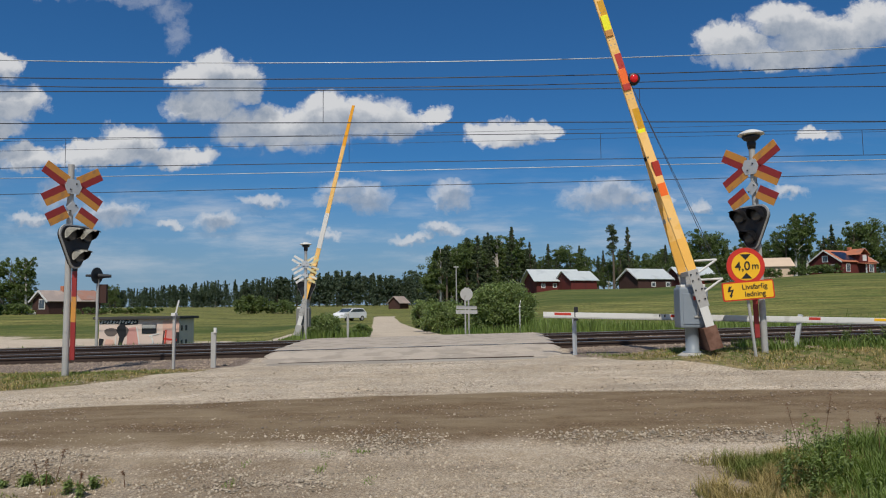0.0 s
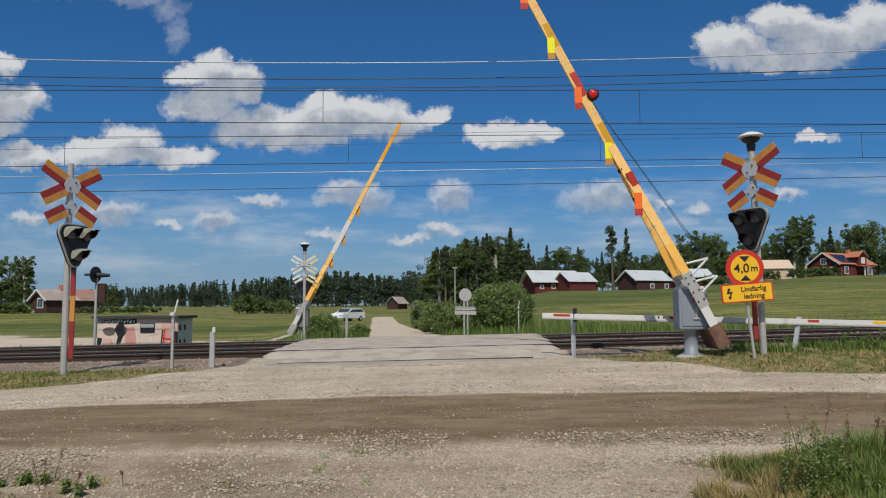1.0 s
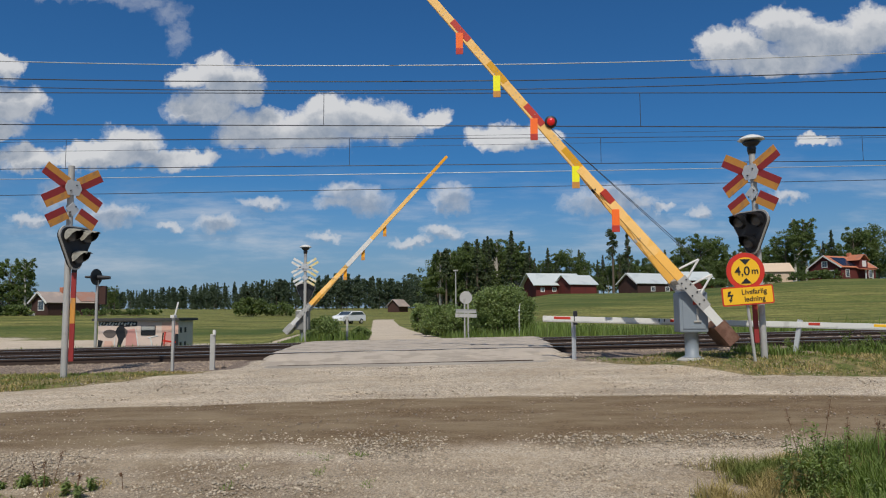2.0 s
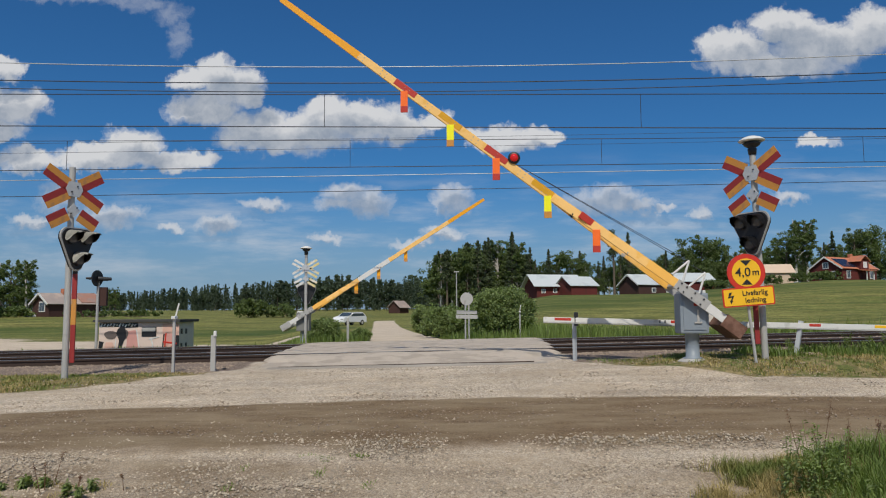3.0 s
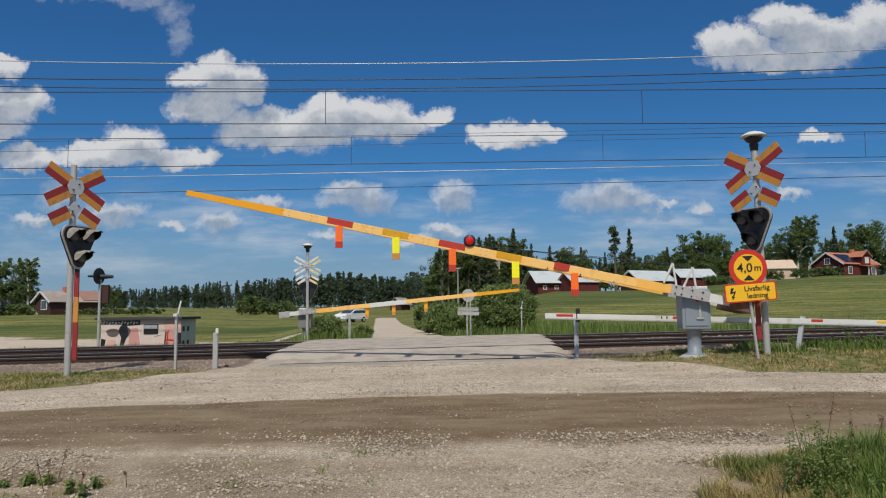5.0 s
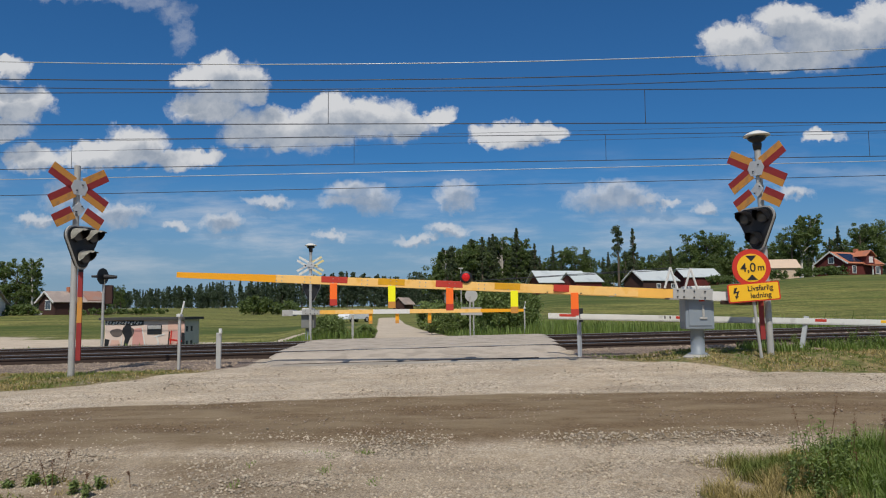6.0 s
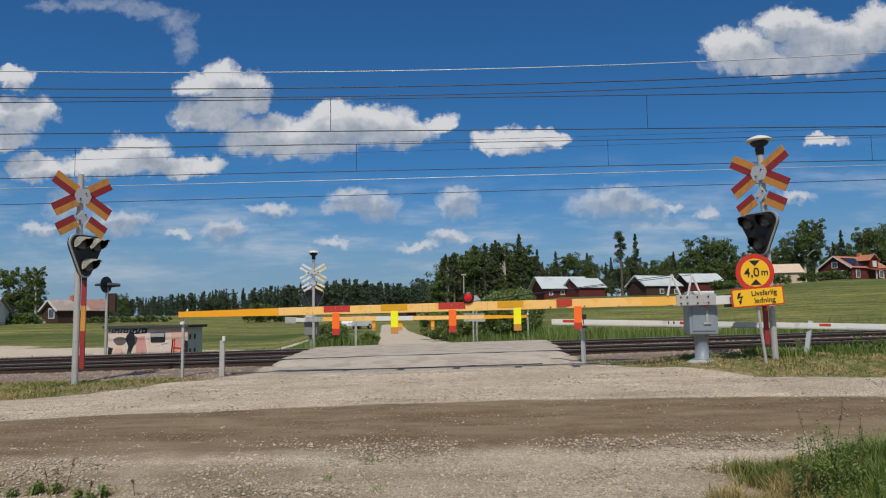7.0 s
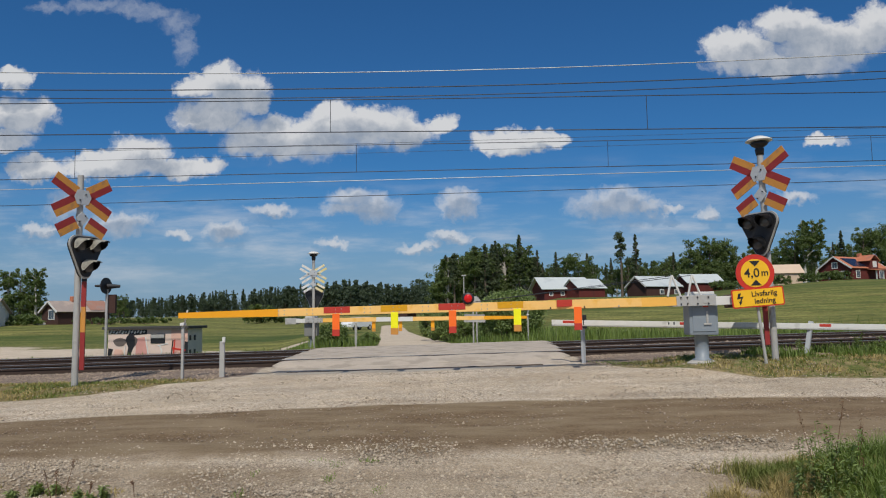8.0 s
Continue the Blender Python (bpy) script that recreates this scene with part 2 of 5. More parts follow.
    p.inputs["Roughness"].default_value, p.inputs["Specular IOR Level"].default_value = 0.92, 0.2
    h = n.math("ADD", n.math("MULTIPLY", grit, 0.5), n.math("MULTIPLY", n.math("MINIMUM", coarse.outputs["Distance"], 0.5), -0.5))
    b = n.add("ShaderNodeBump")
    b.inputs["Strength"].default_value, b.inputs["Distance"].default_value = 0.6, 0.02
    n.put(h, b.inputs["Height"])
    n.put(b.outputs[0], p.inputs["Normal"])
    n.tree.links.new(p.outputs[0], n.add("ShaderNodeOutputMaterial").inputs[0])
    return m


GROUND = ground_material()
STEEL = material("galvanised_steel", (0.42, 0.41, 0.39), 0.55, 0.15, 0.35, 5, 90, 0.08, (0.3, 0.285, 0.265), 0.62)
GREY_PAINT = material("grey_paint", (0.225, 0.26, 0.295), 0.45, 0.0, 0.2, 4, 70, 0.06, (0.21, 0.235, 0.26), 0.62)
# darker copy of the grey paint, for the far housing's shaded side
FAR_GREY = material("shaded_grey_paint", (0.2, 0.2, 0.19), 0.6, 0.0, 0.3, 4, 70, 0.06)
DARK = material("black_paint", (0.018, 0.018, 0.02), 0.45, 0.0, 0.4, 8, 80, 0.1)
LENS = material("dark_lens", (0.09, 0.085, 0.08), 0.15, 0.0, 0.3, 10, 60, 0.02)
WHITE = material("white_paint", (0.66, 0.65, 0.62), 0.5, 0.0, 0.2, 5, 80, 0.06, (0.5, 0.49, 0.46), 0.64)
RED = material("faded_red", (0.28, 0.03, 0.028), 0.5, 0.0, 0.3, 7, 80, 0.05, (0.27, 0.03, 0.03), 0.6)
AMBER = material("faded_amber", (0.56, 0.25, 0.05), 0.5, 0.0, 0.25, 7, 80, 0.05, (0.4, 0.2, 0.07), 0.6)
BOOM = material("boom_pale_yellow", (0.88, 0.53, 0.17), 0.45, 0.0, 0.16, 4, 60, 0.05, (0.8, 0.44, 0.09), 0.6)
BOOM_ROOT = material("boom_root_yellow", (0.86, 0.46, 0.09), 0.45, 0.0, 0.16, 4, 60, 0.05)
BOOM_TIP = material("boom_orange_yellow", (0.83, 0.36, 0.012), 0.45, 0.0, 0.14, 4, 60, 0.05)
PATCH_RED = material("red_reflector", (0.48, 0.045, 0.028), 0.4, 0.0, 0.2, 9, 90, 0.04)
PATCH_YELLOW = material("ochre_reflector", (0.66, 0.33, 0.01), 0.4, 0.0, 0.2, 9, 90, 0.04)
FLAG_RED = material("fluorescent_red", (0.95, 0.16, 0.018), 0.5, 0.0, 0.08, 9, 90, 0.02)
FLAG_YELLOW = material("fluorescent_yellow", (0.9, 0.85, 0.01), 0.5, 0.0, 0.08, 9, 90, 0.02)
LAMP_RED = material("red_lamp_glass", (0.5, 0.012, 0.012), 0.15, 0.0, 0.1, 9, 60, 0.02, glow=0.25)
SIGN_RED = material("sign_red", (0.55, 0.035, 0.02), 0.4, 0.0, 0.12, 6, 80, 0.02)
SIGN_YELLOW = material("sign_yellow", (0.86, 0.48, 0.02), 0.4, 0.0, 0.1, 6, 80, 0.02)
RUST_BOX = material("rust_brown_weight", (0.13, 0.062, 0.04), 0.8, 0.0, 0.5, 5, 50, 0.3, (0.19, 0.1, 0.07), 0.56)
CONCRETE = material("weathered_concrete", (0.42, 0.4, 0.37), 0.85, 0.0, 0.3, 4, 60, 0.3, (0.3, 0.28, 0.25), 0.6)
RAIL_TOP = material("worn_rail_head", (0.45, 0.44, 0.43), 0.3, 0.9, 0.15, 3, 60, 0.02)
RAIL_RUST = material("rusty_rail", (0.055, 0.036, 0.028), 0.75, 0.2, 0.4, 6, 50, 0.2)
SLEEPER = material("grey_sleeper", (0.19, 0.17, 0.15), 0.9, 0.0, 0.3, 5, 40, 0.3)
STONES = material("ballast_stone", (0.29, 0.225, 0.17), 0.9, 0.0, 0.4, 8, 60, 0.3, island=0.7)
PEBBLES = material("road_pebble", (0.4, 0.335, 0.255), 0.9, 0.0, 0.3, 8, 60, 0.2, island=0.9)
WIRE = material("dull_wire", (0.06, 0.065, 0.075), 0.5, 0.5, 0.2, 2, 30, 0.0)
WIRE_BRIGHT = material("bright_aluminium_wire", (0.5, 0.51, 0.52), 0.4, 0.3, 0.15, 2, 30, 0.0)
BARN_RED = material("falun_red_boards", (0.12, 0.022, 0.018), 0.85, 0.0, 0.35, 0.6, 4, 0.2, (0.09, 0.02, 0.017), 0.55, stretch=(1, 1, 0.2))
BARN_DARK = material("dark_brown_boards", (0.06, 0.028, 0.022), 0.85, 0.0, 0.35, 0.6, 4, 0.2, stretch=(1, 1, 0.2))
SHEET_ROOF = material("pale_sheet_roof", (0.62, 0.66, 0.65), 0.45, 0.2, 0.14, 0.3, 3, 0.05, (0.5, 0.54, 0.54), 0.6)
TILE_ROOF = material("clay_tile_roof", (0.48, 0.17, 0.09), 0.85, 0.0, 0.3, 0.5, 5, 0.2, (0.34, 0.15, 0.1), 0.58)
GREY_ROOF = material("grey_tile_roof", (0.34, 0.28, 0.25), 0.85, 0.0, 0.3, 0.5, 5, 0.2, (0.42, 0.33, 0.28), 0.58)
BEIGE = material("beige_wall", (0.6, 0.46, 0.34), 0.85, 0.0, 0.15, 0.6, 5, 0.1)
GLASS = material("window_glass", (0.05, 0.07, 0.09), 0.08, 0.0, 0.2, 1, 8, 0.0, spec=0.8)
SOLAR = material("solar_panel", (0.02, 0.022, 0.04), 0.2, 0.0, 0.2, 1, 8, 0.0)
HUT_WALL = material("pale_pink_render", (0.7, 0.55, 0.47), 0.85, 0.0, 0.3, 1.3, 30, 0.2, (0.58, 0.47, 0.42), 0.58)
# end wall grey, raised to stand in for sunlight that misses it
HUT_GREY = material("sunlit_grey_render", (0.62, 0.57, 0.48), 0.9, 0.0, 0.3, 2, 30, 0.2)
TAR = material("tar_felt", (0.06, 0.058, 0.055), 0.9, 0.0, 0.3, 3, 30, 0.2)
CAR_WHITE = material("white_car_paint", (0.75, 0.76, 0.77), 0.25, 0.0, 0.05, 2, 20, 0.0, spec=0.6)
RUBBER = material("tyre_rubber", (0.025, 0.025, 0.025), 0.85, 0.0, 0.2, 8, 50, 0.1)
BARK = material("grey_bark", (0.12, 0.095, 0.07), 0.9, 0.0, 0.4, 3, 25, 0.4)
BIRCH = material("birch_bark", (0.5, 0.47, 0.42), 0.8, 0.0, 0.4, 2, 12, 0.2, (0.1, 0.09, 0.08), 0.62)
LEAF = material("deciduous_leaf", (0.11, 0.15, 0.05), 0.6, 0.0, 0.3, 0.5, 6, 0.0, leaf=0.35, island=0.7)
LEAF_LIGHT = material("bush_leaf", (0.185, 0.24, 0.085), 0.55, 0.0, 0.3, 1.2, 8, 0.0, leaf=0.3, island=0.7)
NEEDLE = material("spruce_needle", (0.08, 0.105, 0.052), 0.7, 0.0, 0.35, 0.4, 6, 0.0, leaf=0.25, island=0.6)
WOODS = material("far_woods_foliage", (0.075, 0.105, 0.066), 0.7, 0.0, 0.5, 0.08, 3, 0.0, leaf=0.3, island=0.6)
GRASS = material("fresh_grass", (0.165, 0.225, 0.055), 0.6, 0.0, 0.3, 1.5, 9, 0.0, leaf=0.35, island=0.7)
GRASS_DRY = material("dry_grass", (0.4, 0.31, 0.14), 0.75, 0.0, 0.3, 1.5, 9, 0.0, leaf=0.25, island=0.7, second=(0.15, 0.18, 0.045), second_at=0.52)


# ---- mesh tools ----
def sm(v):
    v = np.clip(v, 0, 1)
    return v * v * (3 - 2 * v)


def part(name, bm, mat, parent=None, label="", smooth=False):
    """Links a bmesh as one mesh object, under a thing or a part."""
    me = bpy.data.meshes.new(name)
    bmesh.ops.recalc_face_normals(bm, faces=bm.faces)
    bm.to_mesh(me)
    bm.free()
    for m in mat if isinstance(mat, (list, tuple)) else [mat]:
        me.materials.append(m)
    if smooth:
        me.shade_smooth()
    ob = new(name, me)
    ob.parent = parent
    if label:
        ob["label"] = label
    return ob


def sheet(name, verts, faces, mat, parent=None, smooth=False):
    """Links arrays of corners and faces (all of one size) as one mesh object."""
    verts, faces = np.asarray(verts, np.float32), np.asarray(faces, np.int32)
    me = bpy.data.meshes.new(name)
    k = faces.shape[1]
    me.vertices.add(len(verts))
    me.vertices.foreach_set("co", verts.ravel())
    me.loops.add(faces.size)
    me.loops.foreach_set("vertex_index", faces.ravel())
    me.polygons.add(len(faces))
    me.polygons.foreach_set("loop_start", np.arange(0, faces.size, k, dtype=np.int32))
    me.update(calc_edges=True)
    me.materials.append(mat)
    if smooth:
        me.shade_smooth()
    ob = new(name, me)
    ob.parent = parent
    return ob


def empty(name, m, **tags):
    ob = new(name)
    ob.matrix_world = m
    return tagged(ob, **tags)


def box(bm, size, m=Matrix(), bevel=0.0):
    made = bmesh.ops.create_cube(bm, size=1.0, matrix=m @ Matrix.Diagonal((*size, 1)))["verts"]
    if bevel:
        edges = list({e for v in made for e in v.link_edges})
        bmesh.ops.bevel(bm, geom=edges, offset=bevel, segments=2, affect="EDGES", profile=0.6)
    return bm


def rod(bm, a, b, r0, r1=None, seg=10):
    a, b = Vector(a), Vector(b)
    turn = (b - a).to_track_quat("Z", "Y").to_matrix().to_4x4()
    bmesh.ops.create_cone(bm, cap_ends=True, segments=seg, radius1=r0, radius2=r0 if r1 is None else r1, depth=(b - a).length,
                          matrix=Matrix.Translation((a + b) / 2) @ turn)
    return bm


def slab(bm, outline, depth, m=Matrix()):
    """An outline in the local x-z plane, thickened along local y from 0 to depth."""
    front = [bm.verts.new(m @ Vector((x, 0, z))) for x, z in outline]
    back = [bm.verts.new(m @ Vector((x, depth, z))) for x, z in outline]
    bm.faces.new(front)
    bm.faces.new(back[::-1])
    for i in range(len(outline)):
        j = (i + 1) % len(outline)
        bm.faces.new((front[i], back[i], back[j], front[j]))
    return bm


def lathe(bm, profile, m=Matrix(), seg=20):
    """Rings of (radius, height) round the local z axis."""
    rings = [[bm.verts.new(m @ Vector((r * math.cos(a), r * math.sin(a), z))) for a in np.linspace(0, 2 * math.pi, seg, False)] for r, z in profile]
    for lo, hi in zip(rings, rings[1:]):
        for i in range(seg):
            bm.faces.new((lo[i], lo[(i + 1) % seg], hi[(i + 1) % seg], hi[i]))
    bm.faces.new(rings[0][::-1])
    bm.faces.new(rings[-1])
    return bm


def B():
    return bmesh.new()


def scatter(name, base_v, base_f, places, sizes, mat, rng, spin="z", parent=None, lift=0.0):
    """Many copies of one small form, turned at random, joined into one mesh."""
    n = len(places)
    base_v, base_f = np.asarray(base_v, float), np.asarray(base_f)
    a = rng.uniform(0, 2 * math.pi, n)
    c, s = np.cos(a), np.sin(a)
    v = base_v[None] * np.asarray(sizes).reshape(n, 1, -1)
    if spin == "all":
        b = rng.uniform(0, 2 * math.pi, n)
        cb, sb = np.cos(b)[:, None], np.sin(b)[:, None]
        v = np.stack([v[..., 0], v[..., 1] * cb - v[..., 2] * sb, v[..., 1] * sb + v[..., 2] * cb], -1)
    v = np.stack([v[..., 0] * c[:, None] - v[..., 1] * s[:, None], v[..., 0] * s[:, None] + v[..., 1] * c[:, None], v[..., 2]], -1)
    v += np.asarray(places)[:, None, :]
    faces = base_f[None] + (np.arange(n) * len(base_v))[:, None, None]
    return sheet(name, v.reshape(-1, 3), faces.reshape(-1, base_f.shape[1]), mat, parent)


# ---- the lie of the land ----
G_Y = [-80, 5.5, 8, 10, 12, 13.2, 23.5, 26, 30, 50, 80, 140, 260, 600, 3000]
G_Z = [0, 0.02, 0.29, 0.47, 0.66, 0.705, 0.76, 0.69, 0.58, 0.38, 0.22, 0.9, 2.9, 6.0, 14.0]
RISE = 0.016
TRACKS = (15.8, 20.5)


TRACK_RISE = 0.018


def track_level(y):
    """Height of the rail heads above the datum at x = 0: the far track lies a little lower."""
    return np.interp(y, [16.6, 19.6], [0.87, 0.842])


def road_mid(y):
    return np.interp(y, [-50, 13, 24, 28, 40, 60, 80, 110], [-0.5, -0.6, -0.9, -1.3, -2.4, -4.3, -6.1, -8.8])


def road_half(y):
    return np.interp(y, [6, 10.4, 11.2, 12.4, 13.4, 24, 25.5, 28, 40, 120], [30, 9, 5.2, 3.6, 3.0, 3.7, 3.0, 1.5, 1.45, 1.5])


def side_mid(x):
    return np.interp(x, [-200, -80, -40, -15, -4], [70, 62, 58, 52, 44])


def crossing_mask(x, y):
    return sm((2.6 + 0.125 * (y - 14) - np.abs(x + 0.65)) / 0.25 + 0.5) * sm((y - 13.0) / 0.3 + 0.5) * sm((23.8 - y) / 0.3 + 0.5)


def land(x, y):
    x, y = np.asarray(x, float), np.asarray(y, float)
    z = np.interp(y, G_Y, G_Z) + RISE * np.clip(x, -25, 25) * sm((y - 6) / 6) * (1 - sm((y - 30) / 40))
    bed = sm((y - 13.6) / 0.9) * (1 - sm((y - 22.6) / 1.2)) * (1 - crossing_mask(x, y))
    z = z + (track_level(y) + TRACK_RISE * x - 0.13 + 0.03 * sm((x - 1) / 3) - z) * bed * (np.abs(x) < 70)
    z = z - 1.25 * sm((-x - 5 - 0.17 * (y - 28)) / 4.5) * sm((y - 23.5) / 3.5) * (1 - sm((y - 30) / 75))
    q = x / np.maximum(y, 1)
    z = z + sm((y - 45) / 105) * (4.3 * sm(q / 0.16) + 2.7 * sm((q - 0.25) / 0.3)) * (1 - sm((y - 500) / 1500))
    z = z - 0.35 * sm((x - 5) / 4) * sm((y - 23.5) / 3) * (1 - sm((y - 45) / 60))
    z = z + 1.0 * sm((-q - 0.30) / 0.12) * sm((y - 68) / 38) * (1 - sm((y - 190) / 150))
    # shallow verge banks beside the near road
    z = z + np.where(x < 0, 0.02, 0.10) * sm((np.abs(x + 0.6) - 3.6) / 1.4) * sm((y - 11.2) / 0.8) * (1 - sm((y - 13.2) / 0.8))
    z = z + 0.22 * sm((x - 1.75 - 0.25 * (y - 5)) / 1.6) * sm((7.3 - y) / 1.2)
    return z


def spaced(stops):
    out = []
    for (a, b), step in stops:
        out += list(np.arange(a, b, step))
    return np.array(out + [stops[-1][0][1]])


def build_ground():
    far = [2000 * (k / 30) ** 2.4 for k in range(1, 31)]
    xs = np.concatenate([[-14 - f for f in far[::-1]], spaced([((-14, -8), 0.3), ((-8, 8), 0.1), ((8, 14), 0.3)]), [14 + f for f in far]])
    ys = np.concatenate([[-60, -30, -10, 0, 2], spaced([((3, 11), 0.07), ((11, 14.4), 0.1), ((14.4, 30), 0.25), ((30, 60), 1.0), ((60, 150), 3), ((150, 300), 8)]),
                         [300 + 2700 * (k / 24) ** 2 for k in range(1, 25)]])
    X, Y = np.meshgrid(xs, ys)
    Z = land(X, Y)
    rng = np.random.default_rng(3)
    near = (np.abs(X) < 9) & (Y < 25)
    bumps = np.zeros_like(Z)
    idx = np.argwhere(near & (Y > 2))
    for i, j in idx:
        bumps[i, j] = 0.022 * noise.fractal(Vector((X[i, j] * 0.9, Y[i, j] * 1.6, 0)), 0.9, 2.1, 4)
    Z = Z + bumps * (1 - crossing_mask(X, Y) * 0.7)
    nx, ny = len(xs), len(ys)
    idx = np.arange(nx * ny).reshape(ny, nx)
    faces = np.stack([idx[:-1, :-1], idx[:-1, 1:], idx[1:, 1:], idx[1:, :-1]], -1).reshape(-1, 4)
    ob = sheet("ground", np.stack([X, Y, Z], -1).reshape(-1, 3), faces, GROUND, None, True)
    tagged(ob, "gravel road, ballast and mown summer fields", "ground", kind="structure")
    x, y = X.ravel(), Y.ravel()
    gravel = sm((road_half(y) - np.abs(x - road_mid(y))) / 0.6 + 0.5) * (y < 115)
    gravel = np.where(y < 10, 1, gravel)
    # grown patch at the near right corner
    corner = sm((x - 1.75 - 0.3 * (y - 5)) / 0.5 + 0.5) * sm((7.2 - y) / 0.5 + 0.5)
    gravel = gravel * (1 - corner * (0.35 + 0.65 * sm((x - 2.6 - 0.3 * (y - 5)) / 0.6)))
    gravel = np.maximum(gravel, sm((np.interp(x, [-60, -34, -22, -13, -4], [9.0, 7.5, 4.0, 3.6, 1.5]) - np.abs(y - side_mid(x))) / 0.8 + 0.5) * (x < -4) * (x > -190))
    arc = 0.012 * x * x
    damp = sm((y - (7.6 + 0.03 * x)) / 1.7 + 0.5) * sm((10.0 - arc + 0.02 * x - y) / 0.25 + 0.5) * (y < 12)
    damp = np.maximum(damp, (0.45 + 0.12 * sm((-x - 0.3) / 2.0)) * sm((8.0 - y) / 1.0))
    ballast = sm((y - np.where(x < 0, 12.8, 13.25)) / 0.4 + 0.5) * sm((23.6 - y) / 0.6 + 0.5)
    dry = sm((y - 10) / 1) * sm((13.6 - y) / 0.5 + 0.5) * 0.9 + corner * 0.55
    dry = np.maximum(dry, 0.62 * sm((26.5 - y) / 1.5 + 0.5) * (y > 23))
    q = x / np.maximum(y, 1)
    stripe = sm((y - 25) / 2) * sm((40 - y) / 8 + 0.5) + sm((y - 96 - 60 * (q - 0.3)) / 8) * sm((170 - y) / 10) * (q > 0.06)
    stripe = np.maximum(stripe, (q < -0.12) * sm((y - 66) / 4) * sm((86 - y) / 6))
    concrete = crossing_mask(x, y)
    for name, cols in (("cover", (gravel, damp, ballast)), ("cover_two", (dry, stripe, concrete))):
        attr = ob.data.attributes.new(name, "FLOAT_COLOR", "POINT")
        attr.data.foreach_set("color", np.stack([*cols, np.ones_like(x)], -1).astype(np.float32).ravel())


build_ground()


def at(x, y, lift=0.0):
    return Vector((x, y, float(land(x, y)) + lift))


# ---- railway ----
def rail_z(x, y=TRACKS[0]):
    return track_level(y) + TRACK_RISE * x


def build_rail(y):
    """A rail with head, web and foot, lying along the line's slight rise."""
    thing = empty("rail", Matrix(), label="rusty steel rail with a worn bright head", category="rail", group="rails of the double track", kind="structure")
    prof = [(-0.07, -0.16), (0.07, -0.16), (0.07, -0.145), (0.012, -0.125), (0.012, -0.045), (0.036, -0.035), (0.036, -0.004), (-0.036, -0.004), (-0.036, -0.035), (-0.012, -0.045), (-0.012, -0.125), (-0.07, -0.145)]
    bm = B()
    ends = [[bm.verts.new((x, y + a, rail_z(x, y) + b)) for a, b in prof] for x in (-60.0, -25.0, 0.0, 25.0, 60.0)]
    for e, f in zip(ends, ends[1:]):
        for i in range(len(prof)):
            bm.faces.new((e[i], e[(i + 1) % len(prof)], f[(i + 1) % len(prof)], f[i]))
    part("rail_body", bm, RAIL_RUST, thing)
    bm = B()
    box(bm, (120.05, 0.058, 0.007), pose(0, y, rail_z(0, y), 0, -math.degrees(math.atan(TRACK_RISE)), 0))
    part("rail_head", bm, RAIL_TOP, thing, "bright worn running surface")


for ty in TRACKS:
    for off in (-0.7175, 0.7175):
        build_rail(ty + off)


def build_sleepers():
    bm = B()
    box(bm, (0.25, 2.5, 0.2), bevel=0.02)
    first = part("sleeper", bm, SLEEPER)
    tagged(first, "grey concrete railway sleeper in ballast", "sleeper", "sleepers of the double track", "structure")
    first.matrix_world = pose(-16.25, TRACKS[0], rail_z(-16.25) - 0.27)
    for ty in TRACKS:
        for k in range(54):
            x = -16.25 + 0.65 * k
            if (ty == TRACKS[0] and k == 0) or -4.6 < x < 3.4:
                continue
            copy_thing(first, pose(x, ty, rail_z(x, ty) - 0.27))


build_sleepers()


def deck_z(x, y):
    return np.interp(y, [13.5, 14.36, 14.44, 15.1, 16.6, 19.7, 21.3, 22.4, 24.3], [0.715, 0.805, 0.815, 0.885, 0.885, 0.857, 0.857, 0.84, 0.73]) + TRACK_RISE * x


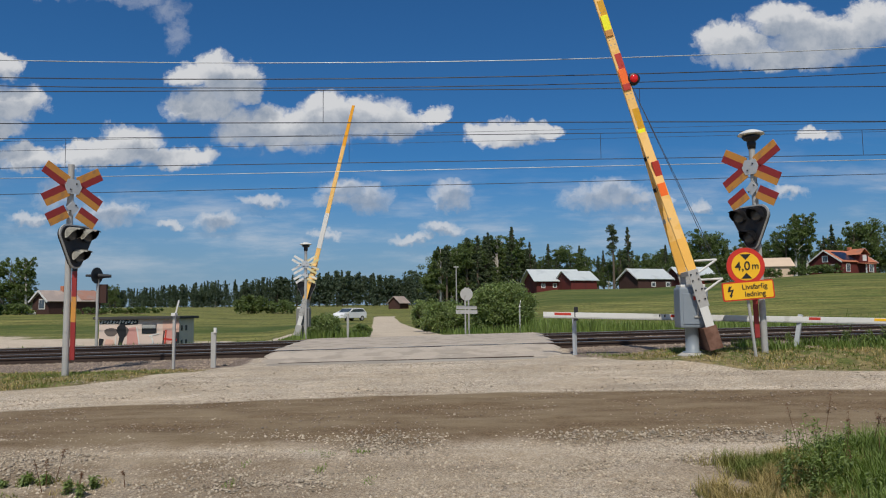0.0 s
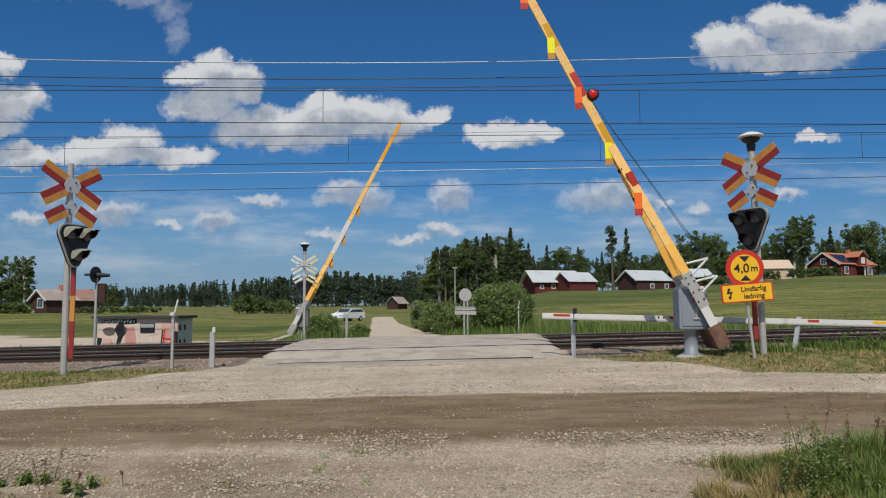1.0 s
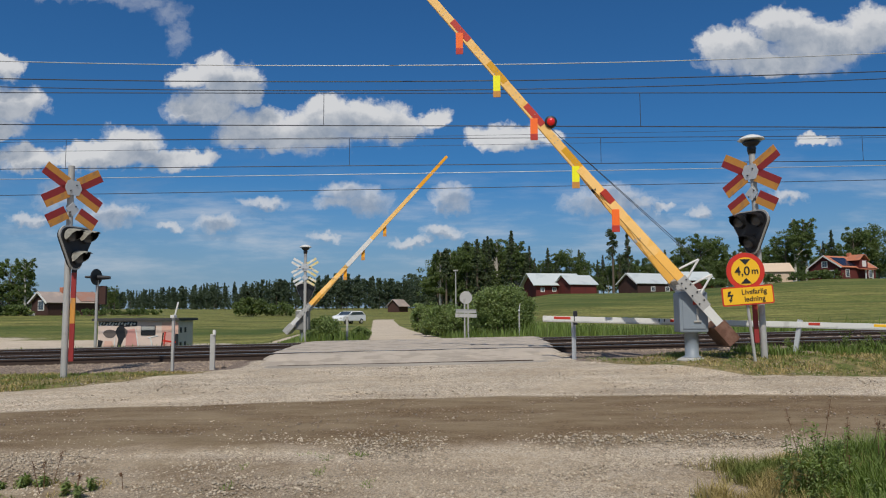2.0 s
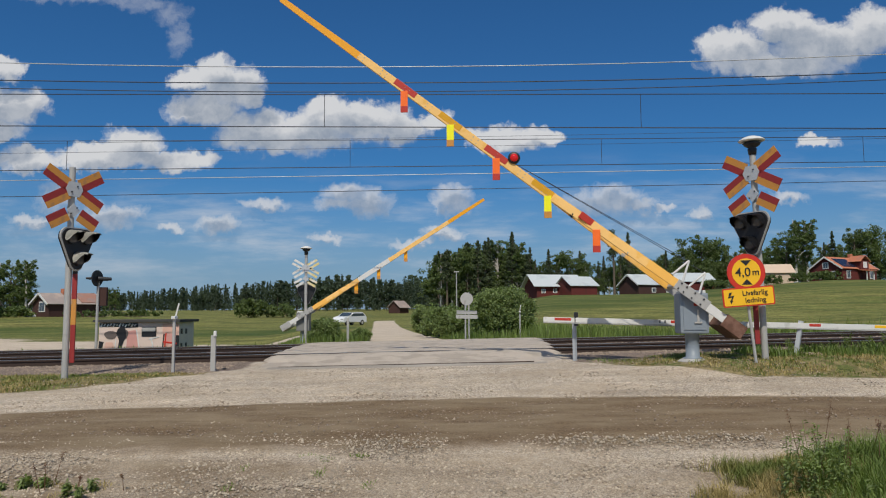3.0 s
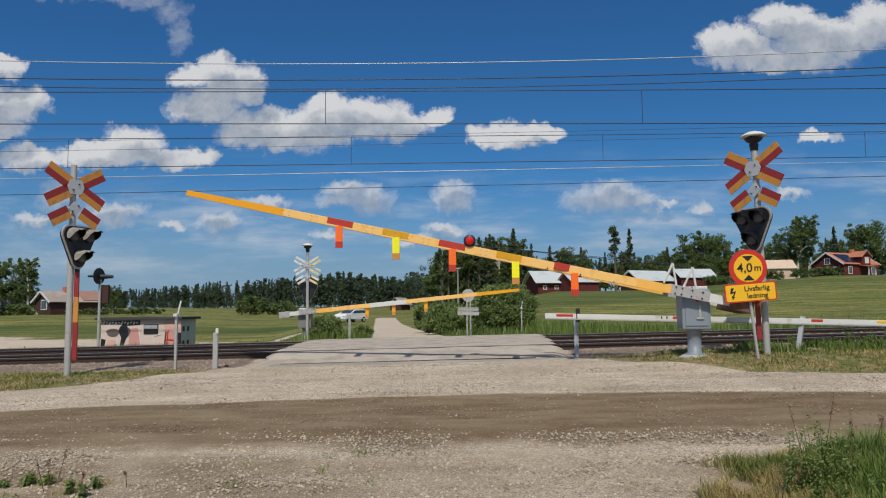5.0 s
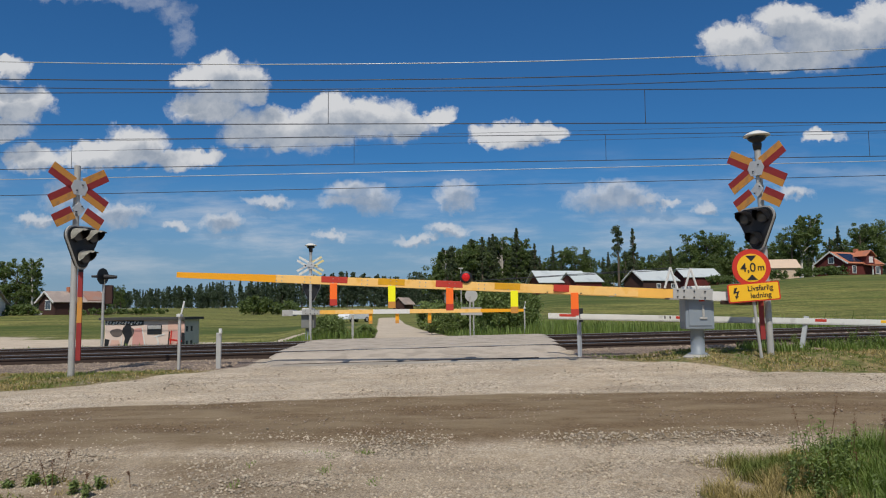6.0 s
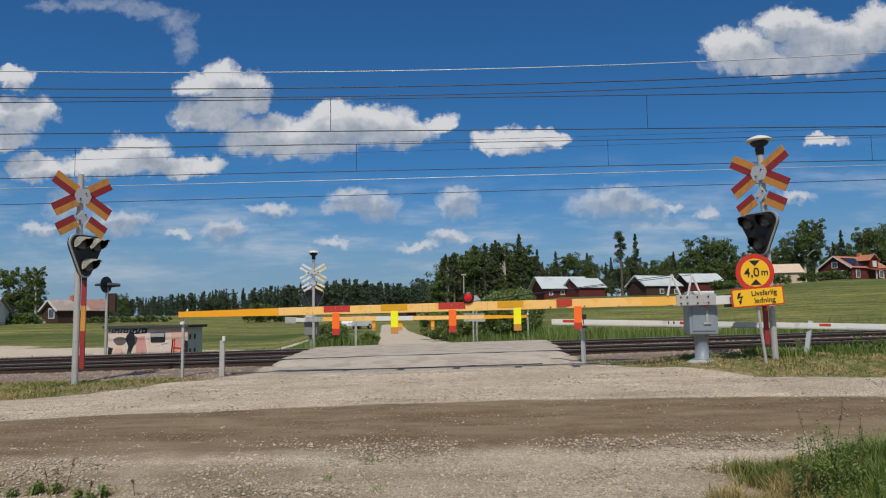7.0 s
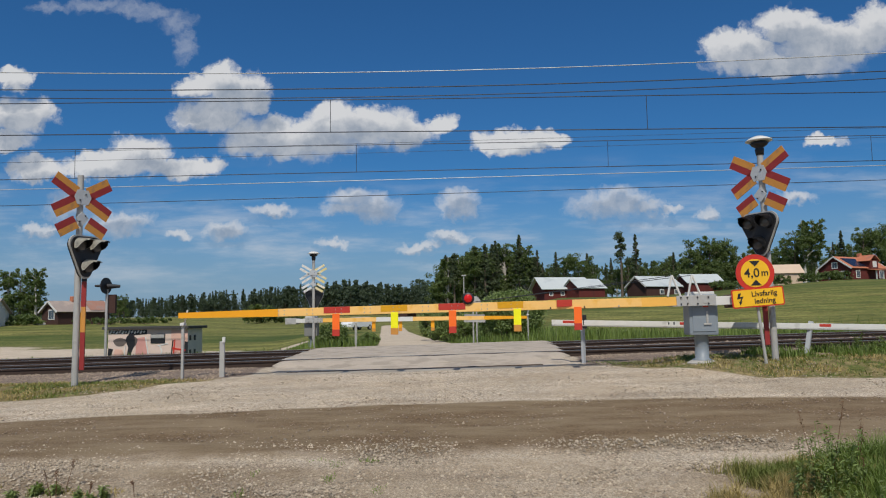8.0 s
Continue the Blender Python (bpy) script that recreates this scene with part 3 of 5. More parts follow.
def build_crossing():
    """An asphalt apron, then worn concrete panels before, between and behind the rails."""
    thing = empty("crossing_deck", Matrix(), label="worn concrete and asphalt deck between the rails", category="crossing deck", kind="structure")
    spans = [(13.5, 14.1), (14.106, 15.0), (15.16, 16.43), (16.6, 19.69), (19.86, 21.12), (21.3, 24.2)]
    for k, (a, b) in enumerate(spans):
        nx, ny = 44, max(6, int((b - a) * 7))
        bm = B()
        grid = []
        for j in range(ny + 1):
            v = j / ny
            y = a + (b - a) * v
            cut = 0.55 * max(0.0, 1 - (y - 14.106) / 1.3) ** 2.5 if k in (1, 2) else 0.0
            left = np.interp(y, [13.6, 14.4, 16.5, 19, 23, 24.2], [-3.45, -3.62, -3.72, -4.0, -4.3, -3.6]) + cut
            right = np.interp(y, [13.6, 14.4, 16.5, 19, 23, 24.2], [2.25, 2.38, 2.5, 2.75, 3.1, 2.6]) - cut
            wob = 0.06 * noise.noise(Vector((y * 1.1, 5.0, 2.0)))
            row = []
            for i in range(nx + 1):
                u = i / nx
                x = (left + wob) * (1 - u) + (right + wob) * u
                rim = min(u, 1 - u) * (right - left)
                drop = 0.09 * max(0, 1 - rim / 0.3) ** 2 + 0.012 * max(0, 1 - min(v, 1 - v) * (b - a) / 0.06)
                z = deck_z(x, y) - drop + 0.010 * noise.fractal(Vector((x * 1.4, y * 1.9, k)), 0.8, 2.0, 4)
                row.append(bm.verts.new((x, y, z)))
            grid.append(row)
        for r0, r1 in zip(grid, grid[1:]):
            for i in range(nx):
                bm.faces.new((r0[i], r0[i + 1], r1[i + 1], r1[i]))
        edge = bmesh.ops.extrude_edge_only(bm, edges=[e for e in bm.edges if e.is_boundary])["geom"]
        for v in edge:
            if isinstance(v, bmesh.types.BMVert):
                v.co.z -= 0.35
        part("deck_slab", bm, DECK, thing, "sloping asphalt apron" if k == 0 else "long worn deck slab")
    # thin dark strips in place of the shadow in the step before the apron
    x = -3.0
    for length in (1.15, 1.2, 1.1, 1.2):
        mid = x + length / 2
        part("edge_beam", box(B(), (length - 0.006, 0.02, 0.06), Matrix.Translation((mid, 13.49, deck_z(mid, 13.5) - 0.024)) @ Matrix.Rotation(-math.atan(TRACK_RISE), 4, "Y"), 0.008), RAIL_RUST, thing, "dark strip for the step's shadow")
        x += length


DECK = material("worn_deck", (0.50, 0.43, 0.355), 0.92, 0.0, 0.5, 2.2, 45, 0.8, (0.36, 0.31, 0.255), 0.53, spec=0.2, where="Object")
build_crossing()


# ---- crossing masts ----
YELLOWED = material("yellowed_paint", (0.66, 0.55, 0.24), 0.5, 0.0, 0.3, 6, 60, 0.05, (0.66, 0.64, 0.58), 0.56)


def arm_outline(length, width, lo, hi):
    return [(0.12, lo * width), (length, lo * width), (length, hi * width), (0.12, hi * width)]


def build_cross(parent, m, length, flip, back=False):
    """A double crossing sign: a St Andrew's cross with a half cross under it."""
    for cz, angles in ((0.0, (30, 150, 210, 330)), (-0.36, (210, 330))):
        for a in angles:
            turn = pose(0, 0, cz, 0, -a, 0)
            for lo, hi, top in ((-0.5, -0.14, 0), (0.14, 0.5, 1)) if back else ((-0.5, 0.0, 0), (0.0, 0.5, 1)):
                upper = (top == 1) == (math.cos(radians(a)) > 0)
                amber = upper == (a < 180)
                bm = slab(B(), arm_outline(length if cz == 0 else length * 0.85, 0.22, lo, hi), 0.012)
                ob = part("sign_arm", bm, (YELLOWED if a in (30, 330) else WHITE) if back else (AMBER if amber else RED), parent)
                ob.matrix_local = m @ turn
        bm = slab(B(), [(0.15 * math.cos(radians(t)), 0.16 * math.sin(radians(t))) for t in (0, 50, 130, 180, 230, 310)] if cz == 0 else [(-0.12, 0), (0, 0.12), (0.12, 0), (0, -0.12)], 0.014)
        ob = part("centre_plate", bm, PALE_PLATE, parent, "bare grey metal plate")
        ob.matrix_local = m @ pose(0, -0.006, cz)
        for dx, dz in ((0.05, 0.05), (-0.05, -0.05)):
            part("bolt", rod(B(), (dx, -0.014, dz), (dx, 0, dz), 0.012, seg=8), DARK, parent).matrix_local = m @ pose(0, -0.006, cz)


def build_signal(parent, m, reach, visor):
    """A three-lamp road signal on a rounded triangular backboard; the local -y side is its face."""
    def tri(s):
        out = []
        for cx, cz, a0, a1, r in ((0.19, 0.17, -32, 90, 0.15), (-0.19, 0.17, 90, 212, 0.15), (0, -0.27, 212, 328, 0.13)):
            out += [(cx * s + r * s * math.cos(radians(t)), cz * s + r * s * math.sin(radians(t))) for t in np.linspace(a0, a1, 7)]
        return out
    rim = part("backboard_rim", slab(B(), tri(1.0), 0.03), STEEL, parent, "grey edge of the backboard")
    rim.matrix_local = m @ pose(0, 0.004, 0)
    face = part("backboard", slab(B(), tri(0.93), 0.02), DARK, parent, "matt black backboard")
    face.matrix_local = m @ pose(0, -0.014, 0)
    cover = part("back_cover", slab(B(), tri(0.93), 0.05), DARK, parent, "black rear cover")
    cover.matrix_local = m @ pose(0, 0.036, 0)
    for cx, cz in ((-0.16, 0.15), (0.16, 0.15), (0, -0.2)):
        at_lamp = m @ pose(cx, -0.01, cz)
        part("lamp_body", lathe(B(), [(0.105, 0.0), (0.11, 0.03), (0.108, 0.06), (0.1, 0.06)], pose(0, 0, 0, 90)), DARK, parent, smooth=False).matrix_local = at_lamp
        part("lens", lathe(B(), [(0.098, 0.05), (0.09, 0.062), (0.05, 0.072), (0.01, 0.075)], pose(0, 0, 0, 90)), LENS, parent, "unlit dark lens", True).matrix_local = at_lamp
        for name, mat, words, gap in (("visor", visor, "outer shell of the visor", 0.0), ("visor_lining", DARK, "matt black inside of the visor", 0.009)):
            bm = B()
            rows = []
            for step in range(6):
                depth = reach * step / 5
                r = 0.122 - 0.05 * depth - gap
                half = 122 - 130 * (step / 5) ** 2
                if step == 5:
                    half, r = 40, r * 0.97
                rows.append([bm.verts.new((r * math.sin(radians(t)), -0.02 - depth + (0.012 if gap and step == 5 else 0), r * math.cos(radians(t)) - 0.3 * depth * depth)) for t in np.linspace(-max(half, 40), max(half, 40), 17)])
            for lo, hi in zip(rows, rows[1:]):
                for i in range(16):
                    bm.faces.new((lo[i], lo[i + 1], hi[i + 1], hi[i]))
            bmesh.ops.solidify(bm, geom=bm.faces[:], thickness=0.005)
            part(name, bm, mat, parent, words, True).matrix_local = at_lamp
    bm = B()
    box(bm, (0.08, 0.1, 0.3), pose(0, 0.075, 0.0), 0.01)
    part("bracket", bm, STEEL, parent).matrix_local = m


# pale visor colour holds the sun's glint on dark plastic; left mast only
VISOR = material("sunlit_visor", (0.50, 0.48, 0.42), 0.5, 0.0, 0.35, 9, 60, 0.05, (0.3, 0.29, 0.26), 0.62)
PALE_PLATE = material("pale_plate", (0.46, 0.48, 0.5), 0.5, 0.1, 0.25, 8, 60, 0.05, (0.33, 0.33, 0.33), 0.64)


def build_bell(parent, z):
    bm = lathe(B(), [(0.06, 0), (0.075, 0.1), (0.06, 0.12), (0.12, 0.16), (0.15, 0.2), (0.09, 0.215)], pose(0, 0, z))
    part("bell_cup", bm, DARK, parent, "dark bell body", True)
    bm = lathe(B(), [(0.18, 0.225), (0.215, 0.235), (0.2, 0.255), (0.14, 0.29), (0.07, 0.315), (0.015, 0.322)], pose(0, 0, z))
    part("bell_hat", bm, WHITE, parent, "pale domed bell cover", True)


def build_mast(label, base, height, lean, yaw, roll, signal_z, signal_yaw, cross_z, bell, strip_x, back=False, arm=0.6, reach=0.24, lightened=False):
    mast = empty("crossing_mast", Matrix.Translation(base) @ pose(0, 0, 0, 0, lean, 0), label=label, category="railway signal", group="crossing masts")
    part("post", rod(B(), (0, 0, -0.2), (0, 0, height), 0.052, 0.05, 16), STEEL, mast, smooth=False)
    bm = rod(B(), (0, 0, -0.3), (0, 0, -0.015), 0.13, 0.12, 14)
    part("footing", bm, CONCRETE, mast)
    if strip_x:
        z0 = 0.25
        for mat, size in ((RED, 0.62), (AMBER, 0.42), (RED, 0.42), (DARK, 0.25)):
            bm = B()
            box(bm, (0.08, 0.03, size), pose(strip_x, 0.02, z0 + size / 2), 0.006)
            part("reflector_strip", bm, mat, mast)
            z0 += size
    build_cross(mast, pose(0, 0, cross_z, 0, roll, yaw) @ pose(0, -0.075, 0), arm, 1, back)
    if signal_z:
        # sunlit visors get the pale shell, the others stay black
        build_signal(mast, pose(0, 0, signal_z, 0, 0, signal_yaw) @ pose(0, -0.17, 0), reach, VISOR if lightened else DARK)
    for z in (cross_z - 0.3, cross_z + 0.08, (signal_z or 1.5)):
        part("clamp", rod(B(), (0, 0, z - 0.02), (0, 0, z + 0.02), 0.062, seg=14), STEEL, mast)
    if bell:
        build_bell(mast, height)
    return mast


build_mast("grey crossing mast with faded crosses and a three-lamp signal", at(-6.2, 12.2), 3.50, 0, 58, 0, 2.15, 70, 3.12, False, 0.10, arm=0.56, reach=0.26, lightened=True)
build_mast("leaning crossing mast with bell, faded crosses and a three-lamp signal", at(5.22, 12.05), 3.36, -1.2, -56, 0, 2.08, -58, 3.05, True, -0.10, arm=0.56, reach=0.22)
build_mast("far crossing mast with bell, its white crosses seen from behind", at(-4.83, 26.0), 3.1, 0, 0, 0, 1.75, 180, 2.62, True, 0, True, 0.5)


# ---- barriers ----
def build_barrier(label, m, length, patches, flags, far):
    """A barrier machine; its boom reaches along local -x and turns about the local y axis."""
    thing = empty("level_crossing_barrier", m, label=label, category="barrier", group="crossing barriers")
    bm = lathe(B(), [(0.26, -0.3), (0.25, -0.01), (0.17, 0.03)])
    part("footing", bm, CONCRETE, thing, "round concrete footing")
    bm = lathe(B(), [(0.155, 0.02), (0.155, 0.045), (0.11, 0.06), (0.11, 0.43), (0.16, 0.44), (0.16, 0.46)])
    part("pedestal", bm, GREY_PAINT, thing, "grey steel pipe pedestal", True)
    bm = B()
    box(bm, (0.46, 0.42, 0.66), pose(0, 0, 0.77), 0.03)
    part("housing", bm, FAR_GREY if far else GREY_PAINT, thing, "grey painted drive housing")
    bm = B()
    box(bm, (0.36, 0.015, 0.5), pose(0, -0.217, 0.75), 0.006)
    door = part("door", bm, FAR_GREY if far else GREY_PAINT, thing, "housing door")
    bm = B()
    box(bm, (0.035, 0.02, 0.22), pose(0.05, -0.232, 0.72), 0.006)
    box(bm, (0.12, 0.02, 0.03), pose(0.05, -0.236, 0.62), 0.006)
    part("handle", bm, STEEL, door, "steel bar handle")
    bm = B()
    box(bm, (0.09, 0.008, 0.06), pose(0.03, -0.23, 0.92), 0.002)
    part("warning_plate", bm, PATCH_RED, door, "small red plate")
    part("shaft", rod(B(), (0, -0.358, 0.98), (0, 0.358, 0.98), 0.03, seg=14), STEEL, thing)

    bm = B()
    box(bm, (0.4, 0.34, 0.05), pose(0, 0, 1.12), 0.015)
    part("cap", bm, WHITE, thing, "pale housing cap")
    # the beam: two arms that meet, then one tapering plank
    bm = B()
    fork = 1.9 if far else 2.9

    def plank(x0, x1, y0, y1, h0, h1, t):
        ring = []
        for x, y, h in ((x0, y0, h0), (x1, y1, h1)):
            ring.append([bm.verts.new((-x, y + sy * t, sz * h / 2)) for sy, sz in ((-1, -1), (1, -1), (1, 1), (-1, 1))])
        a, b = ring
        for i in range(4):
            bm.faces.new((a[i], a[(i + 1) % 4], b[(i + 1) % 4], b[i]))
        bm.faces.new(a[::-1])
        bm.faces.new(b)
    plank(0.98, fork, -0.255, -0.03, 0.145, 0.15, 0.022)
    plank(0.98, fork, 0.255, 0.03, 0.145, 0.15, 0.022)
    plank(fork - 0.25, length * 0.8, 0, 0, 0.155, 0.135, 0.03)
    bmesh.ops.bevel(bm, geom=bm.edges[:], offset=0.005, segments=1, affect="EDGES")
    beam = part("boom", bm, BOOM, thing, "pale yellow boom beam")
    for s in (-1, 1):
        bm = B()
        plank(0.42, 0.99, s * 0.32, s * 0.254, 0.14, 0.146, 0.023)
        part("boom_root", bm, BOOM_ROOT, beam, "orange-yellow root of the boom arm")
        for x in (1.35, 1.9, 2.45):
            y = s * (0.255 - 0.225 * (x - 0.98) / (fork - 0.98))
            bm = B()
            box(bm, (0.07, 0.05, 0.045), pose(-x, y * 0.9, -0.055), 0.004)
            rod(bm, (-x, y - 0.035, -0.05), (-x, y + 0.035, -0.05), 0.013, seg=6)
            if far:
                bm.free()
                continue
            part("joint_clamp", bm, DARK if x != 1.35 else STEEL, beam, "dark bolted joint clamp")
    bm = B()
    plank(length * 0.8 - 0.02, length, 0, 0, 0.132, 0.095, 0.026)
    part("boom_tip", bm, BOOM_TIP, beam, "orange-yellow boom end")
    for x in np.arange(fork + 0.15, length * 0.8, 0.5):
        for dx in (-0.05, 0.05):
            for dz in (-0.035, 0.035):
                part("rivet", rod(B(), (-x + dx, -0.034, dz), (-x + dx, -0.026, dz), 0.011, seg=6), STEEL, beam)
    for x, mat in patches:
        bm = B()
        h = 0.158 - 0.02 * (x - fork) / length
        inward = max(0.0, (fork - x) / (fork - 0.98))
        box(bm, (0.46, 0.068 if x > fork else 0.056, h * 0.72), pose(-x, -0.225 * inward - (0.03 if x < fork else 0), h * 0.13, 0, 0, 6.7 if x < fork else 0), 0.004)
        part("reflector_patch", bm, mat, beam, "red reflective patch" if mat is PATCH_RED else "ochre reflective patch")
    bm = B()
    for y in (-0.34, 0.34):
        box(bm, (0.62, 0.022, 0.17), pose(-0.14, y, 0), 0.004)
    box(bm, (0.08, 0.68, 0.08), pose(-0.4, 0, 0), 0.01)
    part("bracket", bm, STEEL, beam, "galvanised fork bracket")
    for y in (-0.34, 0.34):
        bm = B()
        box(bm, (0.4, 0.02, 0.14), pose(0.36, y, -0.01), 0.004)
        part("weight_arm", bm, WHITE, beam, "pale counterweight arm")
    for y in (-0.355, 0.355):
        for dx in (-0.38, -0.28, -0.12, 0.05):
            for dz in (-0.05, 0.05):
                part("bolt", rod(B(), (dx, y - 0.012, dz), (dx, y + 0.012, dz), 0.014, seg=6), DARK, beam)
    bm = B()
    box(bm, (0.38, 0.72, 0.22), pose(0.68, 0, -0.02), 0.012)
    part("counterweight", bm, STEEL if far else RUST_BOX, beam, "heavy counterweight block")
    if far:
        bm = B()
        box(bm, (1.3, 0.075, 0.158), pose(-2.95, 0, 0), 0.004)
        part("bleached_sleeve", bm, WHITE, beam, "bleached white stretch of the boom")
    if not far:
        for x0 in (0.5, 0.18):
            bm = B()
            for y in (-0.33,):
                rod(bm, (-x0 - 0.08, y, 0.08), (-x0, y, 0.42), 0.018, seg=8)
                rod(bm, (-x0, y, 0.42), (-x0 + 0.12, y, 0.08), 0.018, seg=8)
            part("stay_frame", bm, WHITE, beam, "pale V-shaped stay frame")
            part("stay_wire", rod(B(), (-x0, -0.33, 0.41), (-3.8, 0, 0.08), 0.005, seg=6), WIRE, beam, "thin stay wire")
        bm = lathe(B(), [(0.04, 0.0), (0.1, 0.02), (0.105, 0.1), (0.09, 0.115)], pose(-3.82, 0.05, 0.15, 90))
        part("lamp_housing", bm, DARK, beam, "black lamp housing", True)
        bm = lathe(B(), [(0.072, 0.105), (0.065, 0.135), (0.04, 0.15), (0.01, 0.155)], pose(-3.82, 0.05, 0.15, 90))
        part("lamp_lens", bm, LAMP_RED, beam, "red lamp glass", True)
    made = []
    for x, mat, low in flags:
        bm = B()
        box(bm, (0.125, 0.016, 0.27), pose(0, 0, -0.18), 0.003)
        f = part("flag", bm, mat, beam, "hanging fluorescent marker plate")
        bm = B()
        box(bm, (0.127, 0.02, 0.11), pose(0, 0, -0.37), 0.003)
        bm2 = part("flag", bm, low, beam, "darker foot of a marker plate")
        for ob in (f, bm2):
            made.append((ob, x, -0.045 - (0.03 + 0.225 * (fork - x) / (fork - 0.98) if x < fork and not far else 0)))
    return thing, beam, made


NEAR_M = Matrix.Translation(at(4.11, 12.25)) @ pose(0, 0, 0, 0, 0, -4.2)
near_barrier = build_barrier("grey crossing barrier with a long yellow boom coming down", NEAR_M, 8.89,
                             [(2.12, PATCH_RED), (3.10, PATCH_YELLOW), (4.10, PATCH_RED), (5.09, PATCH_YELLOW), (6.08, PATCH_RED)],
                             [(2.01, FLAG_RED, PATCH_RED), (3.0, FLAG_YELLOW, AMBER), (4.09, FLAG_RED, PATCH_RED), (5.08, FLAG_YELLOW, AMBER), (6.09, FLAG_RED, PATCH_RED)], False)
FAR_M = Matrix.Translation(at(-4.95, 26.3)) @ pose(0, 0, 0, 0, 0, 180)
far_barrier = build_barrier("far grey crossing barrier with a yellow boom coming down", FAR_M, 7.65, [],
                            [(2.2, BOOM_TIP, AMBER), (3.15, BOOM_TIP, AMBER), (4.3, BOOM_TIP, AMBER)], True)


def build_tip_post(x, y, height, label, fork):
    post = empty("tip_post", Matrix.Translation(at(x, y)), label=label, category="post")
    bm = B()
    box(bm, (0.045 if fork else 0.085, 0.05, height + 0.2), pose(0, 0, height / 2 - 0.1), 0.008)
    part("upright", bm, STEEL, post)
    if fork:
        bm = B()
        for s in (1,):
            rod(bm, (0, s * 0.05, height - 0.03), (0.03 * s + 0.02, s * 0.07, height + 0.22), 0.014, seg=8)
        box(bm, (0.07, 0.14, 0.05), pose(0, 0, height - 0.03), 0.006)
        part("catch_fork", bm, WHITE, post, "pale catch fork")
    else:
        bm = B()
        box(bm, (0.05, 0.05, 0.09), pose(0.035, -0.03, height + 0.03), 0.01)
        part("cap", bm, WHITE, post, "white cap")


build_tip_post(-4.68, 12.9, 0.97, "slim grey post with a forked catch for the boom", True)
build_tip_post(-4.02, 13.0, 0.62, "short square grey post with a white cap", False)
build_tip_post(2.8, 27.0, 1.0, "slim grey post by the far bushes", True)
build_tip_post(-3.6, 28.0, 0.9, "slim grey post by the far verge", False)


# ---- signs at the near side ----
def letters(text, size, m, parent, mat):
    cu = bpy.data.curves.new("lettering", "FONT")
    cu.body, cu.size, cu.align_x, cu.align_y, cu.extrude, cu.offset = text, size, "CENTER", "CENTER", 0.002, 0.0012
    tmp = new("lettering", cu)
    me = bpy.data.meshes.new_from_object(tmp.evaluated_get(bpy.context.evaluated_depsgraph_get()))
    bpy.data.objects.remove(tmp)
    ob = new("lettering", me)
    me.materials.clear()
    me.materials.append(mat)
    ob.parent = parent
    ob.matrix_local = m @ pose(0, 0, 0, 90, 0, 0)
    return ob


def disc(r, depth, seg=40):
    return slab(B(), [(r * math.cos(t), r * math.sin(t)) for t in np.linspace(0, 2 * math.pi, seg, False)], depth)


def build_height_sign():
    base = at(4.99, 11.8)
    thing = empty("height_limit_sign", Matrix.Translation(base), label="round yellow and red height sign on a leaning post", category="road sign")
    part("post", rod(B(), (0, 0.02, -0.2), (-0.19, 0.02, 1.75), 0.024, seg=12), STEEL, thing)
    m = pose(-0.14, -0.03, 1.435, 0, -1.5, -3)
    part("rim", disc(0.3, 0.02), SIGN_RED, thing, "red rim").matrix_local = m
    face = part("face", disc(0.225, 0.012), SIGN_YELLOW, thing, "yellow face")
    face.matrix_local = m @ pose(0, -0.006, 0)
    for s in (1, -1):
        bm = slab(B(), [(-0.085, s * 0.195), (0.085, s * 0.195), (0, s * 0.105)], 0.008)
        part("arrow", bm, DARK, thing, "black wedge").matrix_local = m @ pose(0, -0.011, 0)
    letters("4,0", 0.2, m @ pose(-0.055, -0.012, 0.0), thing, DARK)
    letters("m", 0.15, m @ pose(0.145, -0.012, 0.0), thing, DARK)
    m = pose(-0.125, -0.05, 1.05, 0, -4.2, -3)

    def rounded(w, h, r):
        out = []
        for cx, cz, a in ((w - r, h - r, 0), (r - w, h - r, 90), (r - w, r - h, 180), (w - r, r - h, 270)):
            out += [(cx + r * math.cos(radians(a + t)), cz + r * math.sin(radians(a + t))) for t in (0, 30, 60, 90)]
        return out
    part("plate_edge", slab(B(), rounded(0.405, 0.15, 0.03), 0.02), SIGN_RED, thing, "red plate edge").matrix_local = m
    part("plate", slab(B(), rounded(0.385, 0.13, 0.02), 0.01), SIGN_YELLOW, thing, "yellow warning plate").matrix_local = m @ pose(0, -0.005, 0)
    letters("Livsfarlig", 0.115, m @ pose(0.1, -0.009, 0.055), thing, DARK)
    letters("ledning", 0.115, m @ pose(0.1, -0.009, -0.06), thing, DARK)
    bolt = [(-0.3, 0.085), (-0.255, 0.085), (-0.285, 0.025), (-0.225, 0.035), (-0.265, -0.05), (-0.245, -0.045), (-0.285, -0.1), (-0.305, -0.04), (-0.287, -0.045), (-0.262, 0.005), (-0.325, -0.005)]
    part("lightning_arrow", slab(B(), bolt, 0.006), DARK, thing, "black lightning arrow").matrix_local = m @ pose(0, -0.009, 0)
    return thing


build_height_sign()


